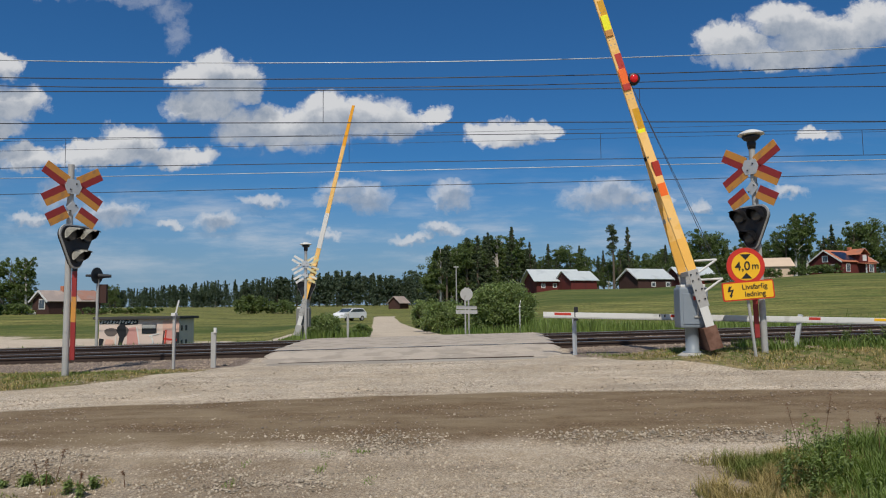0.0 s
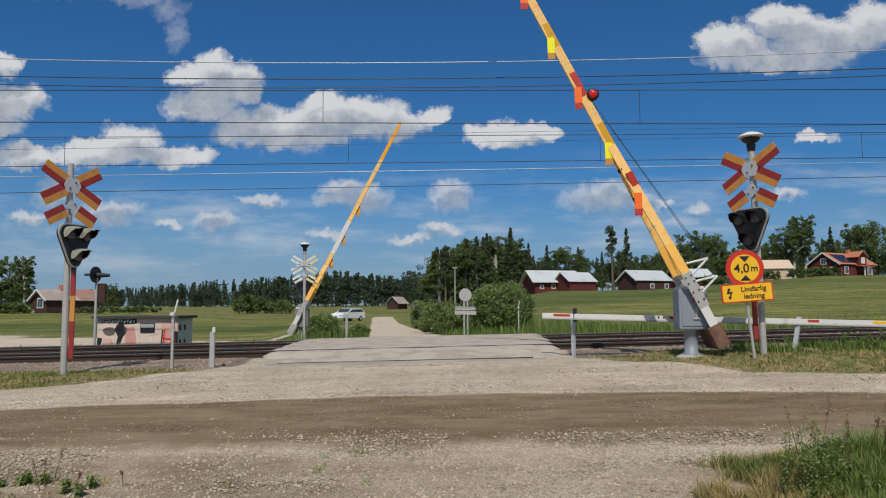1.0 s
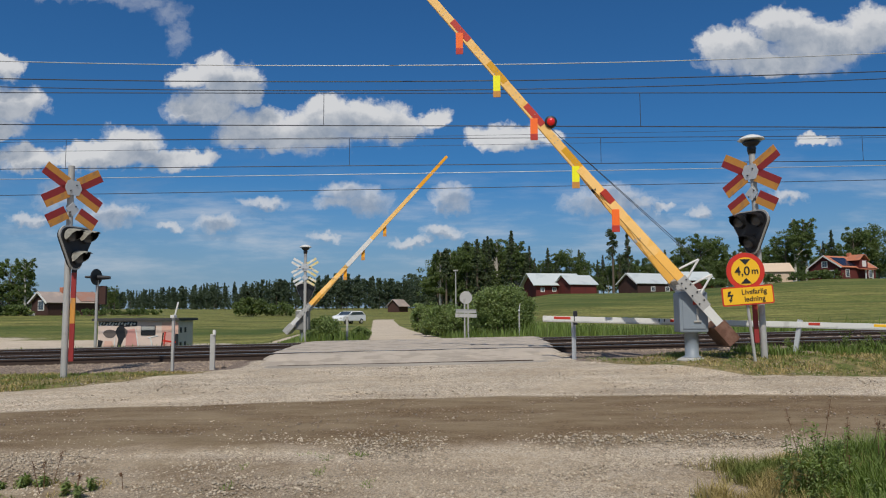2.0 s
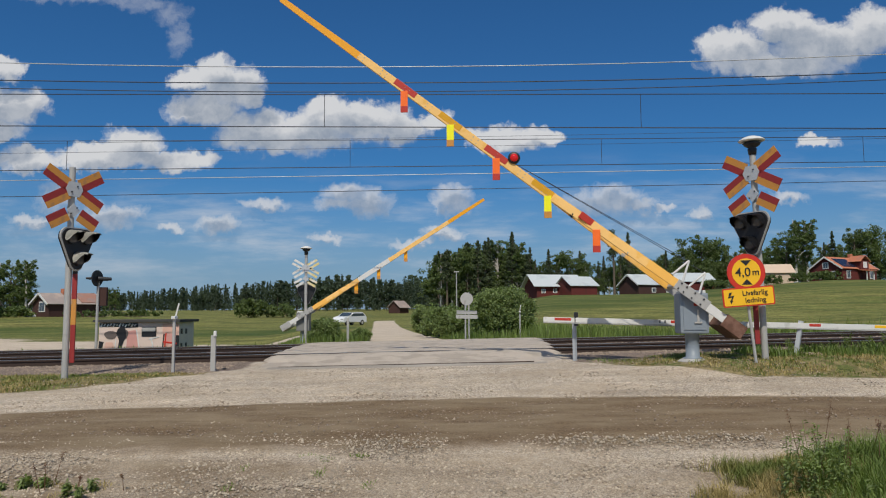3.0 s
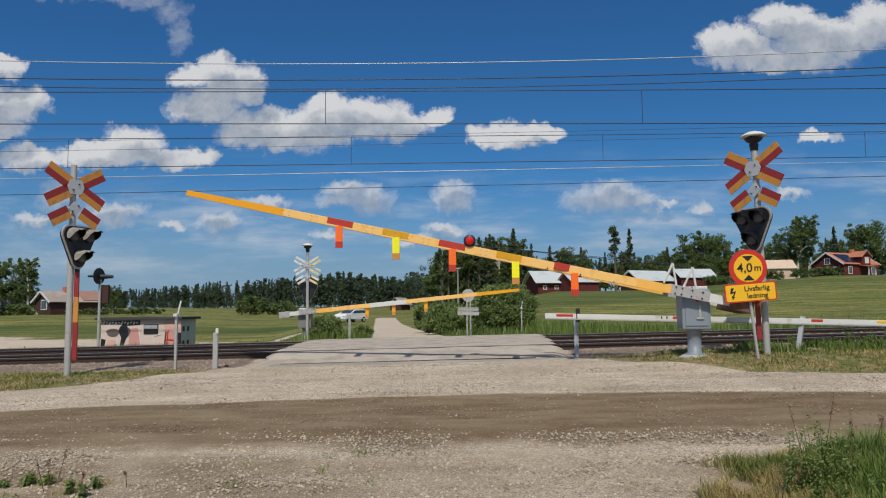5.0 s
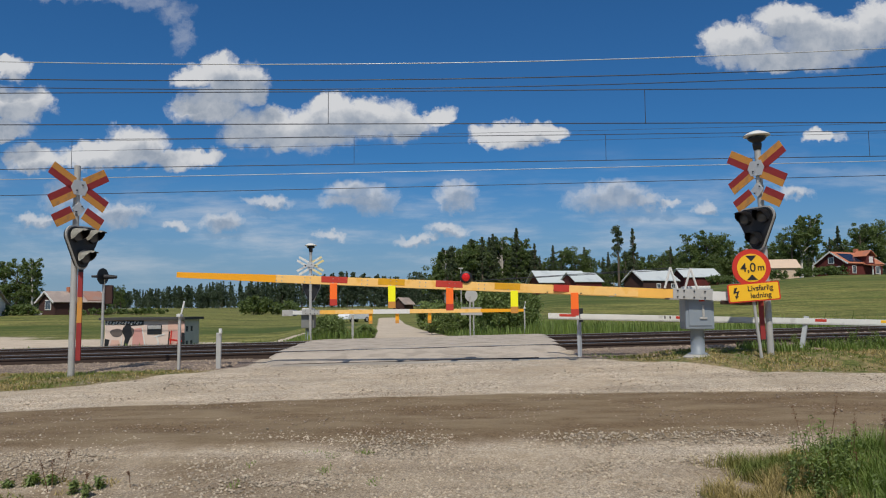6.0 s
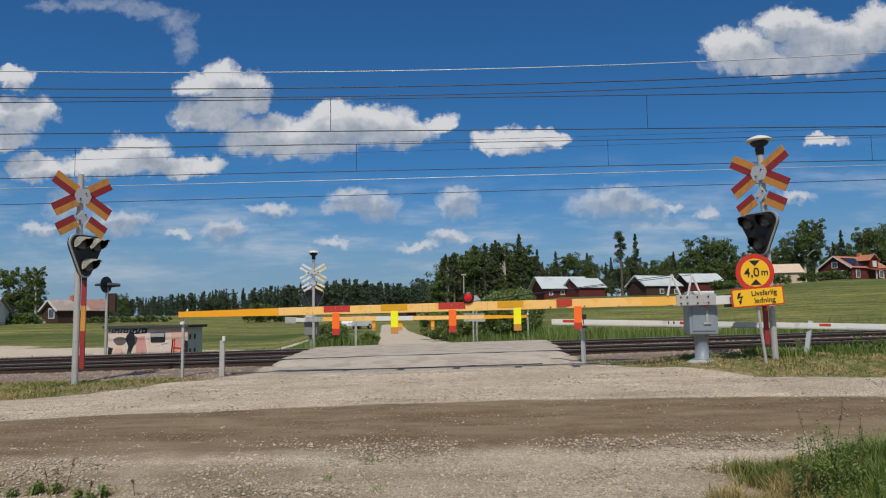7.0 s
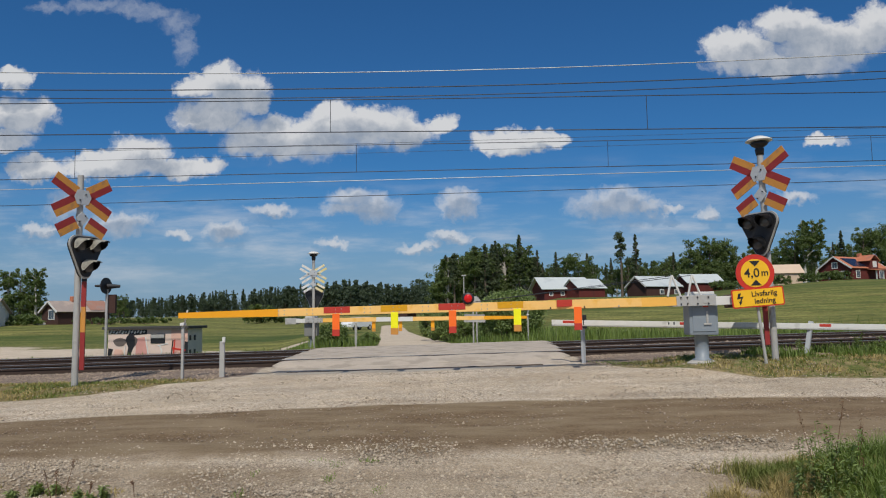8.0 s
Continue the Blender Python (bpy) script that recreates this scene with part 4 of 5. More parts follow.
def build_guard_beam():
    """The fixed beam beside the track on two posts."""
    a, b = Vector((1.83, 13.5, 1.50)), Vector((9.5, 12.35, 1.28))
    thing = empty("guard_beam", Matrix(), label="white painted guard beam with worn black and red marks on grey posts", category="guard rail")
    way = (b - a).normalized()
    side = Vector((-way.y, way.x, 0))
    rot = Matrix((way, side, way.cross(side))).transposed().to_4x4()
    L = (b - a).length

    def piece(name, x0, x1, h, t, mat, label="", dz=0.0):
        bm = B()
        box(bm, (x1 - x0, t, h), bevel=0.006)
        ob = part(name, bm, mat, thing, label)
        ob.matrix_world = Matrix.Translation(a + way * (x0 + x1) / 2 + Vector((0, 0, dz))) @ rot
    piece("beam", 0, L, 0.085, 0.06, WHITE)
    piece("ledge", 0, L, 0.022, 0.075, STEEL, "grey steel ledge", -0.055)
    for x0, x1, mat in ((0.2, 0.5, PATCH_RED), (2.04, 2.065, DARK), (2.13, 2.155, DARK), (2.24, 2.5, PATCH_RED), (4.55, 4.74, PATCH_RED), (5.6, 5.85, SIGN_YELLOW), (6.5, 6.7, PATCH_RED)):
        piece("beam_mark", x0, x1, 0.05, 0.066, mat, "worn paint mark", 0.01)
    for x, y, lean, dark in ((2.41, 13.6, 0.0, True), (6.06, 12.85, 0.16, False)):
        g = at(x, y)
        bm = B()
        rod(bm, g - Vector((0, 0, 0.2)), (x + lean, y + 0.02, 1.45 if not dark else 1.5), 0.04 if dark else 0.05, seg=4)
        part("post", bm, PALE_PLATE, thing)
    bm = B()
    box(bm, (0.07, 0.07, 0.25), pose(2.41, 13.42, 1.5), 0.01)
    part("clamp", bm, DARK, thing, "dark clamp")


build_guard_beam()


# ---- overhead line ----
def build_wire(name, y, z, slope, sag, r, mat, label, x0=-28.0, x1=28.0, y1=None):
    cu = bpy.data.curves.new(name, "CURVE")
    cu.dimensions, cu.bevel_depth, cu.bevel_resolution = "3D", r, 1
    sp = cu.splines.new("POLY")
    pts = np.linspace(x0, x1, 33)
    sp.points.add(len(pts) - 1)
    for p, x in zip(sp.points, pts):
        p.co = (x, y + (0 if y1 is None else (y1 - y) * (x - x0) / (x1 - x0)), z + slope * x + sag * (x / 32) ** 2, 1)
    cu.materials.append(mat)
    ob = new(name, cu)
    return tagged(ob, label, "wire", "overhead line wires")


def build_catenary(y, z_contact, z_carrier, drops, slopes):
    build_wire("contact_wire", y, z_contact, slopes[0], 0.0, 0.011, WIRE, "dark contact wire above the track")
    build_wire("carrier_wire", y, z_carrier, slopes[1], 0.15, 0.010, WIRE, "dark carrier wire above the contact wire")
    for x in drops:
        lo, hi = z_contact + slopes[0] * x, z_carrier + slopes[1] * x + 0.15 * (x / 32) ** 2
        ob = part("dropper", rod(B(), (x, y, lo), (x, y, hi), 0.007, seg=6), WIRE)
        tagged(ob, "thin dropper between carrier and contact wire", "wire", "droppers")


build_catenary(15.8, 5.67, 6.40, (-2.57, 4.35), (-0.008, -0.0045))
build_catenary(20.5, 5.76, 6.52, (-10.6, -2.6, 4.5, 11.9), (0.005, 0.0))
build_wire("feeder_wire", 14.0, 6.41, 0.0045, 2.2, 0.009, WIRE_BRIGHT, "bright aluminium feeder wire along the railway")
build_wire("feeder_wire", 14.0, 6.09, 0.0035, 1.7, 0.010, WIRE, "dark feeder wire along the railway")
build_wire("feeder_wire", 14.8, 6.16, 0.0045, 1.9, 0.009, WIRE, "dark feeder wire along the railway")
build_wire("feeder_wire", 24.0, 6.20, 0.011, 0.1, 0.012, WIRE_BRIGHT, "bright aluminium feeder wire along the railway")
build_wire("feeder_wire", 24.0, 5.69, 0.013, 0.1, 0.011, WIRE, "dark feeder wire along the railway")
build_wire("feeder_wire", 30.0, 8.9, 0.012, 0.1, 0.007, WIRE, "thin far wire beyond the railway")
build_wire("feeder_wire", 30.0, 8.5, 0.012, 0.1, 0.007, WIRE, "thin far wire beyond the railway")


# ---- beside and beyond the track ----
def build_track_signal():
    g = at(-11.5, 24.6)
    thing = empty("road_signal_pole", Matrix.Translation(g), label="slim grey pole with a round black signal seen from the side", category="signal")
    part("pole", rod(B(), (0, 0, -0.2), (0, 0, 2.85 - g.z), 0.045, seg=12), STEEL, thing)
    z = 2.75 - g.z
    part("disc", lathe(B(), [(0.27, -0.02), (0.27, 0.02)], pose(0, -0.08, z + 0.1, 90, 0, 77), 24), DARK, thing, "black round backboard")
    bm = lathe(B(), [(0.09, 0.0), (0.05, 0.40), (0.04, 0.40), (0.06, 0.05)], pose(0.05, -0.1, z + 0.08, 90, 0, 105), 16)
    part("hood", bm, DARK, thing, "black lamp hood")
    bm = lathe(B(), [(0.06, 0.0), (0.035, 0.34)], pose(-0.02, -0.05, z + 0.1, 90, 0, -75), 16)
    part("lamp_back", bm, DARK, thing)
    bm = B()
    box(bm, (0.3, 0.12, 0.62), pose(0.12, 0.1, z - 0.5), 0.01)
    part("relay_box", bm, BARN_DARK, thing, "brown box behind the pole")


build_track_signal()


def build_hut():
    x0, x1, y0, y1 = -13.0, -10.08, 28.0, 29.9
    z0, z1 = float(land(-11.5, 29)) - 0.3, 1.36
    thing = empty("relay_hut", Matrix(), label="low flat-roofed relay hut with graffiti on its pale wall", category="hut")
    bm = B()
    box(bm, (x1 - x0, y1 - y0, z1 - z0), pose((x0 + x1) / 2, (y0 + y1) / 2, (z0 + z1) / 2))
    part("wall", bm, HUT_WALL, thing)
    # thin sheet over the end, its sunlit look put into the colour
    bm = B()
    box(bm, (0.02, y1 - y0, z1 - z0), pose(x1 + 0.012, (y0 + y1) / 2, (z0 + z1) / 2))
    part("end_wall", bm, HUT_GREY, thing, "grey end wall, lightened as if sunlit")
    bm = B()
    box(bm, (x1 - x0 + 0.35, y1 - y0 + 0.3, 0.1), pose((x0 + x1) / 2, (y0 + y1) / 2, z1 + 0.05), 0.01)
    part("roof", bm, TAR, thing, "flat dark felt roof")
    bm = B()
    box(bm, (0.55, 0.03, 0.36), pose(-11.1, y0 - 0.012, 1.0), 0.01)
    hatch = part("hatch", bm, DARK, thing, "dark window hatch")
    bm = B()
    box(bm, (0.5, 0.02, 0.14), pose(-11.1, y0 - 0.035, 1.08), 0.005)
    part("hatch_plate", bm, STEEL, hatch)
    for y, z in ((28.5, 1.0), (29.0, 1.0), (28.5, 0.45), (29.0, 0.45)):
        bm = B()
        box(bm, (0.03, 0.16, 0.2), pose(x1 + 0.03, y, z), 0.005)
        part("vent", bm, DARK, thing, "dark vent")
    # sprayed shapes, thin paint on the wall: metres along it, and heights
    def ring(a, b, ra, rb, k=14):
        return [(a + ra * math.cos(t) * (1 + 0.12 * math.sin(3 * t)), b + rb * math.sin(t)) for t in np.linspace(0, 2 * math.pi, k, False)]

    def bar(a, b, c, d, w):
        n = Vector((d - b, a - c)).normalized() * w / 2
        return [(a + n.x, b + n.y), (c + n.x, d + n.y), (c - n.x, d - n.y), (a - n.x, b - n.y)]

    shapes = [
        (FADED_PINK, [(1.05, 0.3), (1.08, 1.02), (1.45, 1.08), (1.5, 0.3)]), (PALE_PEACH, [(2.42, 0.3), (2.4, 1.3), (3.03, 1.3), (3.04, 0.3)]),
        (FADED_PINK, [(2.5, 0.35), (2.55, 0.95), (2.9, 0.9), (2.98, 0.35), (2.75, 0.6)]), (PALE_PEACH, [(0.2, 0.3), (0.28, 0.62), (0.55, 0.6), (0.62, 0.3)]),
        (DARK, [(0.04, 1.2), (0.04, 1.32), (1.48, 1.34), (1.48, 1.17), (1.0, 1.14), (0.6, 1.2)]),
        (SMOKE, ring(0.46, 0.88, 0.25, 0.16)), (SMOKE, ring(0.95, 0.9, 0.17, 0.2)),
        (DARK, [(0.72, 1.1), (0.86, 1.22), (1.0, 1.12), (1.05, 0.82), (0.95, 0.62), (0.86, 0.36), (0.72, 0.34), (0.78, 0.68), (0.66, 0.95)]),
        (DARK, [(0.0, 0.3), (0.02, 0.66), (0.2, 0.62), (0.12, 0.3)]), (DARK, [(2.9, 0.4), (2.92, 0.88), (3.04, 0.86), (3.04, 0.36)]),
        (DARK, bar(2.42, 0.34, 2.47, 0.92, 0.05)), (SIGN_RED, bar(2.5, 0.36, 2.54, 0.95, 0.05)), (SIGN_RED, bar(2.45, 0.62, 2.95, 0.55, 0.06)), (SIGN_RED, bar(2.78, 0.4, 2.88, 0.9, 0.06)),
        (WHITE, bar(1.42, 1.08, 1.56, 0.3, 0.04)), (WHITE, bar(0.63, 0.3, 0.66, 0.75, 0.03)), (WHITE, bar(1.9, 0.72, 2.28, 0.82, 0.04)), (WHITE, bar(1.98, 0.72, 2.06, 0.5, 0.05)), (WHITE, bar(2.06, 0.5, 1.98, 0.3, 0.05)),
    ]
    shapes += [(WHITE, bar(0.08 + 0.115 * k, 1.2 + 0.03 * (k % 2), 0.14 + 0.115 * k, 1.32 - 0.02 * (k % 3), 0.055)) for k in range(12)]
    for k, (mat, outline) in enumerate(shapes):
        part("graffiti", slab(B(), [(x0 + a, b) for a, b in outline], 0.004 + 0.001 * k, pose(0, y0 - 0.005 - 0.001 * k, 0)), mat, thing, "sprayed paint shape")


PALE_PEACH = material("pale_peach_paint", (0.68, 0.42, 0.33), 0.8, 0.0, 0.3, 3, 40, 0.1)
SMOKE = material("smoky_paint", (0.13, 0.105, 0.095), 0.8, 0.0, 0.4, 5, 40, 0.1)
FADED_PINK = material("faded_pink_paint", (0.6, 0.3, 0.26), 0.8, 0.0, 0.3, 3, 40, 0.1)
build_hut()


def gable(x, y, yaw, w, d, wall, roof, walls, roofing, name, label, base=None, windows=(), trim=True, over=0.4, floor_windows=()):
    """A gabled house; w along its ridge, d across. windows: (side, along, sill, width, height)."""
    g = at(x, y) if base is None else Vector((x, y, base))
    thing = empty(name, Matrix.Translation(g) @ pose(0, 0, 0, 0, 0, yaw), label=label, category="house" if name == "farmhouse" else "barn")
    bm = B()
    pts = [(-d / 2, -0.8), (d / 2, -0.8), (d / 2, wall), (0, roof), (-d / 2, wall)]
    a = [bm.verts.new((-w / 2, p, z)) for p, z in pts]
    b = [bm.verts.new((w / 2, p, z)) for p, z in pts]
    bm.faces.new(a)
    bm.faces.new(b[::-1])
    for i in range(5):
        bm.faces.new((a[i], b[i], b[(i + 1) % 5], a[(i + 1) % 5]))
    part("wall", bm, walls, thing)
    run = math.hypot(d / 2, roof - wall)
    tilt = math.degrees(math.atan2(roof - wall, d / 2))
    for s in (-1, 1):
        bm = B()
        box(bm, (w + 2 * over, run + over, 0.12), pose(0, 0, 0), 0.01)
        ob = part("roof_side", bm, roofing, thing, "roof slope")
        mid = Vector((0, s * (d / 4 + over / 2 * math.cos(radians(tilt))), (wall + roof) / 2 - over / 2 * math.sin(radians(tilt)) + 0.08))
        ob.matrix_local = Matrix.Translation(mid) @ pose(0, 0, 0, -s * tilt, 0, 0)
        if trim:
            for e in (-1, 1):
                bm = B()
                box(bm, (0.08, run + over, 0.26), pose(0, 0, 0))
                part("barge_board", bm, WHITE, thing, "white barge board").matrix_local = Matrix.Translation(mid + Vector((e * (w / 2 + over + 0.05), 0, -0.06))) @ pose(0, 0, 0, -s * tilt, 0, 0)
    for side, along, sill, ww, hh in windows:
        m = pose(along, -d / 2 - 0.03, sill + hh / 2) if side == "front" else pose(-w / 2 - 0.03, -along, sill + hh / 2, 0, 0, -90) if side == "left" else pose(w / 2 + 0.03, along, sill + hh / 2, 0, 0, 90)
        bm = B()
        box(bm, (ww + 0.28, 0.06, hh + 0.28), Matrix(), 0.02)
        win = part("window", bm, WHITE, thing, "white window frame")
        win.matrix_local = m
        bm = B()
        for sx in (-1, 1):
            box(bm, (ww / 2 - 0.05, 0.03, hh), pose(sx * ww / 4, -0.035, 0))
        part("pane", bm, GLASS, win, "dark glass panes")
    return thing


def add_box(thing, name, size, m, mat, label=""):
    bm = B()
    box(bm, size, Matrix(), min(size) * 0.1)
    part(name, bm, mat, thing, label).matrix_local = m


OLD_TILES = material("old_tiles", (0.36, 0.19, 0.14), 0.85, 0.0, 0.35, 0.6, 5, 0.2, (0.3, 0.2, 0.17), 0.55)
# two joined barns on the rise
barn = gable(22.7, 153, 14, 9.6, 7, 2.0, 4.2, BARN_RED, SHEET_ROOF, "barn", "long dark red barn with a pale sheet roof", windows=(("front", -3.4, 0.5, 0.6, 0.6), ("front", -0.9, 0.55, 0.6, 0.6)), trim=False, over=0.8)
barn_b = gable(26.9, 149, 22, 6.0, 6, 1.8, 3.6, BARN_RED, SHEET_ROOF, "barn", "dark red barn wing with its gable to the road", trim=False)
barn_c = gable(41.2, 150, 25, 8.6, 6, 1.9, 3.9, BARN_DARK, SHEET_ROOF, "barn", "small dark barn with a pale sheet roof", windows=(("front", -0.5, 0.4, 0.8, 0.7), ("front", 3.2, 0.4, 0.8, 0.7)))
barn_d = gable(53.0, 158, 10, 8, 6, 2.2, 4.0, BARN_RED, SHEET_ROOF, "barn", "low red barn with a pale roof", trim=False)
house = gable(81.5, 150, 28, 11, 7.0, 2.7, 5.0, BARN_RED, TILE_ROOF, "farmhouse", "red timber farmhouse with white trim and a tiled roof", base=float(land(81.5, 150)) - 0.5,
              windows=(("front", -3.6, 0.8, 1.0, 1.3), ("front", 3.8, 0.8, 1.0, 1.3), ("left", -1.6, 0.8, 0.9, 1.2), ("left", 1.6, 0.8, 0.9, 1.2), ("left", 0.0, 2.8, 1.0, 1.0)))
add_box(house, "solar_panel", (4.4, 3.2, 0.06), pose(-2.6, -2.1, 3.85, 33.3, 0, 0), SOLAR, "dark solar panels on the roof")
for px in (-0.4, 1.8):
    add_box(house, "porch_post", (0.2, 0.2, 2.3), pose(px, -5.2, 1.1), WHITE, "white porch post")
add_box(house, "porch_roof", (3.2, 2.0, 0.15), pose(0.7, -4.7, 2.3, 8, 0, 0), TILE_ROOF, "tiled porch roof")
add_box(house, "dormer", (2.6, 2.6, 1.8), pose(0.7, -2.9, 3.3), BARN_RED, "red dormer")
add_box(house, "dormer_window", (1.2, 0.1, 1.2), pose(0.7, -4.23, 3.4), WHITE, "white dormer window")
add_box(house, "dormer_roof", (2.0, 3.0, 0.12), pose(-0.2, -2.9, 4.65, 0, -38, 0), TILE_ROOF)
add_box(house, "dormer_roof", (2.0, 3.0, 0.12), pose(1.6, -2.9, 4.65, 0, 38, 0), TILE_ROOF)
add_box(house, "chimney", (0.7, 0.7, 1.3), pose(3.0, 0.3, 5.3), TILE_ROOF, "brick chimney")
gable(69.5, 158, -8, 9, 6, 2.6, 4.4, BEIGE, BEIGE, "farmhouse", "pale beige house behind the hedge", trim=False)
cottage = gable(-55.9, 110, 58, 8.0, 4.2, 1.9, 3.3, BARN_DARK, GREY_ROOF, "farmhouse", "dark brown cottage with a grey tiled roof and white window", windows=(("left", 0.4, 0.8, 1.3, 1.2),))
add_box(cottage, "chimney", (0.7, 0.7, 1.2), pose(-0.6, 0, 3.5), TILE_ROOF, "brick chimney")
add_box(cottage, "roof_patch", (3.4, 2.6, 0.06), pose(2.6, -1.15, 2.76, 33.7, 0, 0), OLD_TILES, "redder roof tiles")
add_box(cottage, "stair", (1.6, 1.2, 0.6), pose(-5.4, 0.6, 0.2, 0, 20, 0), WHITE, "pale outside steps")
gable(-66.0, 100, 8, 8.5, 6, 1.9, 3.7, WHITE, GREY_ROOF, "farmhouse", "white house at the edge of the fields", trim=False)
gable(-12.0, 200, 60, 4.4, 3.6, 1.7, 3.3, BARN_DARK, GREY_ROOF, "barn", "little brown field shed with a tiled roof", trim=False, over=0.5)


def build_car():
    g = at(-11.4, 90)
    thing = empty("parked_car", Matrix.Translation(g) @ pose(0, 0, 0, 0, 0, 58), label="white estate car standing on the gravel road", category="car")
    side = [(-2.25, 0.35), (-2.2, 0.75), (-1.9, 0.98), (-1.0, 1.08), (-0.35, 1.5), (1.6, 1.53), (2.15, 1.15), (2.3, 1.0), (2.3, 0.35)]
    bm = slab(B(), side, 1.76, pose(0, -0.88, 0))
    bmesh.ops.bevel(bm, geom=bm.edges[:], offset=0.07, segments=3, affect="EDGES", profile=0.6)
    part("body", bm, CAR_WHITE, thing, smooth=False)
    glass = [(-0.85, 1.08), (-0.3, 1.42), (1.5, 1.45), (1.95, 1.12)]
    part("side_window", slab(B(), glass, 1.79, pose(0, -0.895, 0)), GLASS, thing, "dark side windows")
    bm = slab(B(), [(-1.02, 1.09), (-0.42, 1.47), (-0.37, 1.44), (-0.95, 1.06)], 1.5, pose(-0.03, -0.75, 0.02))
    part("windscreen", bm, GLASS, thing, "dark windscreen")
    for x in (-1.4, 1.4):
        for y in (-0.8, 0.8):
            w = part("wheel", rod(B(), (x, y - 0.11, 0.32), (x, y + 0.11, 0.32), 0.32, seg=20), RUBBER, thing)
            part("rim", rod(B(), (x, y - 0.12, 0.32), (x, y + 0.12, 0.32), 0.2, seg=14), STEEL, w, "grey wheel rim")
    for y in (-0.65, 0.65):
        add_box(thing, "headlight", (0.1, 0.35, 0.14), pose(-2.18, y, 0.72), STEEL, "clear headlight")
        add_box(thing, "roof_rail", (1.8, 0.05, 0.06), pose(0.6, y, 1.57), STEEL, "roof rail")


build_car()


def build_far_sign():
    g = at(0.88, 27.5)
    thing = empty("road_sign", Matrix.Translation(g), label="round road sign seen from its grey back", category="road sign")
    for dx in (-0.05, 0.08):
        part("post", rod(B(), (dx, 0.03, -0.2), (dx, 0.03, 1.75), 0.03, seg=10), STEEL, thing)
    part("disc", disc(0.235, 0.02), STEEL, thing, "grey back of a round sign").matrix_local = pose(0, 0, 1.5)
    part("plate", slab(B(), [(-0.38, 0.95), (0.38, 0.93), (0.38, 1.06), (-0.38, 1.08)], 0.02), STEEL, thing, "grey back of a plate")
    part("plate", slab(B(), [(-0.4, 0.78), (0.4, 0.76), (0.4, 0.9), (-0.4, 0.92)], 0.02), STEEL, thing, "grey back of a plate")


build_far_sign()
g = at(1.65, 90)
lamp_pole = empty("street_lamp", Matrix.Translation(g), label="slender grey lamp pole beside the lane", category="lamp")
part("pole", rod(B(), (0, 0, -0.3), (0, 0, 6.7 - g.z), 0.09, 0.06, 8), STEEL, lamp_pole)
bm = B()
box(bm, (0.6, 0.25, 0.15), pose(0, 0, 6.75 - g.z), 0.04)
part("lamp_head", bm, STEEL, lamp_pole)


# ---- trees and bushes ----
def leaves(rng, centres, radii, count, size, flat=0.75):
    """Quads strewn through ellipsoidal clumps: corner array and face array."""
    which = rng.integers(0, len(centres), count)
    d = rng.normal(size=(count, 3))
    d /= np.linalg.norm(d, axis=1)[:, None]
    d *= rng.uniform(0.1, 1.15, (count, 1)) ** 0.6
    c = centres[which] + d * radii[which] * np.array([1, 1, flat])
    u = rng.normal(size=(count, 3))
    u /= np.linalg.norm(u, axis=1)[:, None]
    w = np.cross(u, rng.normal(size=(count, 3)))
    w /= np.linalg.norm(w, axis=1)[:, None]
    s = size * rng.uniform(0.6, 1.4, (count, 1))
    v = np.stack([c - u * s, c + w * s * 0.55, c + u * s, c - w * s * 0.55], 1)
    return v.reshape(-1, 3), np.arange(count * 4).reshape(-1, 4)


def broadleaf(rng, h, w):
    """Clump centres and radii of a leafy crown: a few big lobes, each of many small clumps."""
    lobes, per = 15, 9
    zs = rng.uniform(0.3, 0.88, lobes)
    rad = w * np.sqrt(np.clip(1 - ((zs - 0.55) / 0.5) ** 2, 0.05, 1)) * rng.uniform(0.2, 0.8, lobes)
    a = rng.uniform(0, 2 * math.pi, lobes)
    big = np.stack([rad * np.cos(a), rad * np.sin(a), zs * h], 1)
    d = rng.normal(size=(lobes * per, 3))
    d /= np.linalg.norm(d, axis=1)[:, None]
    c = np.repeat(big, per, 0) + d * w * rng.uniform(0.15, 0.5, (lobes * per, 1))
    r = w * rng.uniform(0.08, 0.22, (lobes * per, 1))
    return c, r


def conifer(rng, h, w):
    n = 190
    t = rng.uniform(0.08, 1.0, n) ** 0.8
    a = rng.uniform(0, 2 * math.pi, n)
    r = w * (1.02 - t) * rng.uniform(0.15, 0.95, n)
    c = np.stack([r * np.cos(a), r * np.sin(a), t * h - 0.15 * r], 1)
    return c, (w * (1.05 - t) * 0.18 + 0.07)[:, None] * rng.uniform(0.7, 1.3, (n, 1))


def pine(rng, h, w):
    n = 22
    t = rng.uniform(0.5, 1.0, n)
    a = rng.uniform(0, 2 * math.pi, n)
    r = w * rng.uniform(0.05, 0.8, n) * (1.25 - t)
    c = np.stack([r * np.cos(a), r * np.sin(a), t * h], 1)
    return c, w * rng.uniform(0.14, 0.3, (n, 1))


KINDS = {"broad": (broadleaf, LEAF, BARK), "birch": (broadleaf, LEAF, BIRCH), "spruce": (conifer, NEEDLE, BARK), "pine": (pine, NEEDLE, BARK)}


def crown_of(kind, rng, h, w, count, size):
    c, r = broadleaf(rng, h, w) if kind in ("broad", "birch") else conifer(rng, h, w) if kind == "spruce" else pine(rng, h, w)
    v, f = leaves(rng, c, r, count, size, 0.75 if kind != "spruce" else 0.45)
    return c, v, f


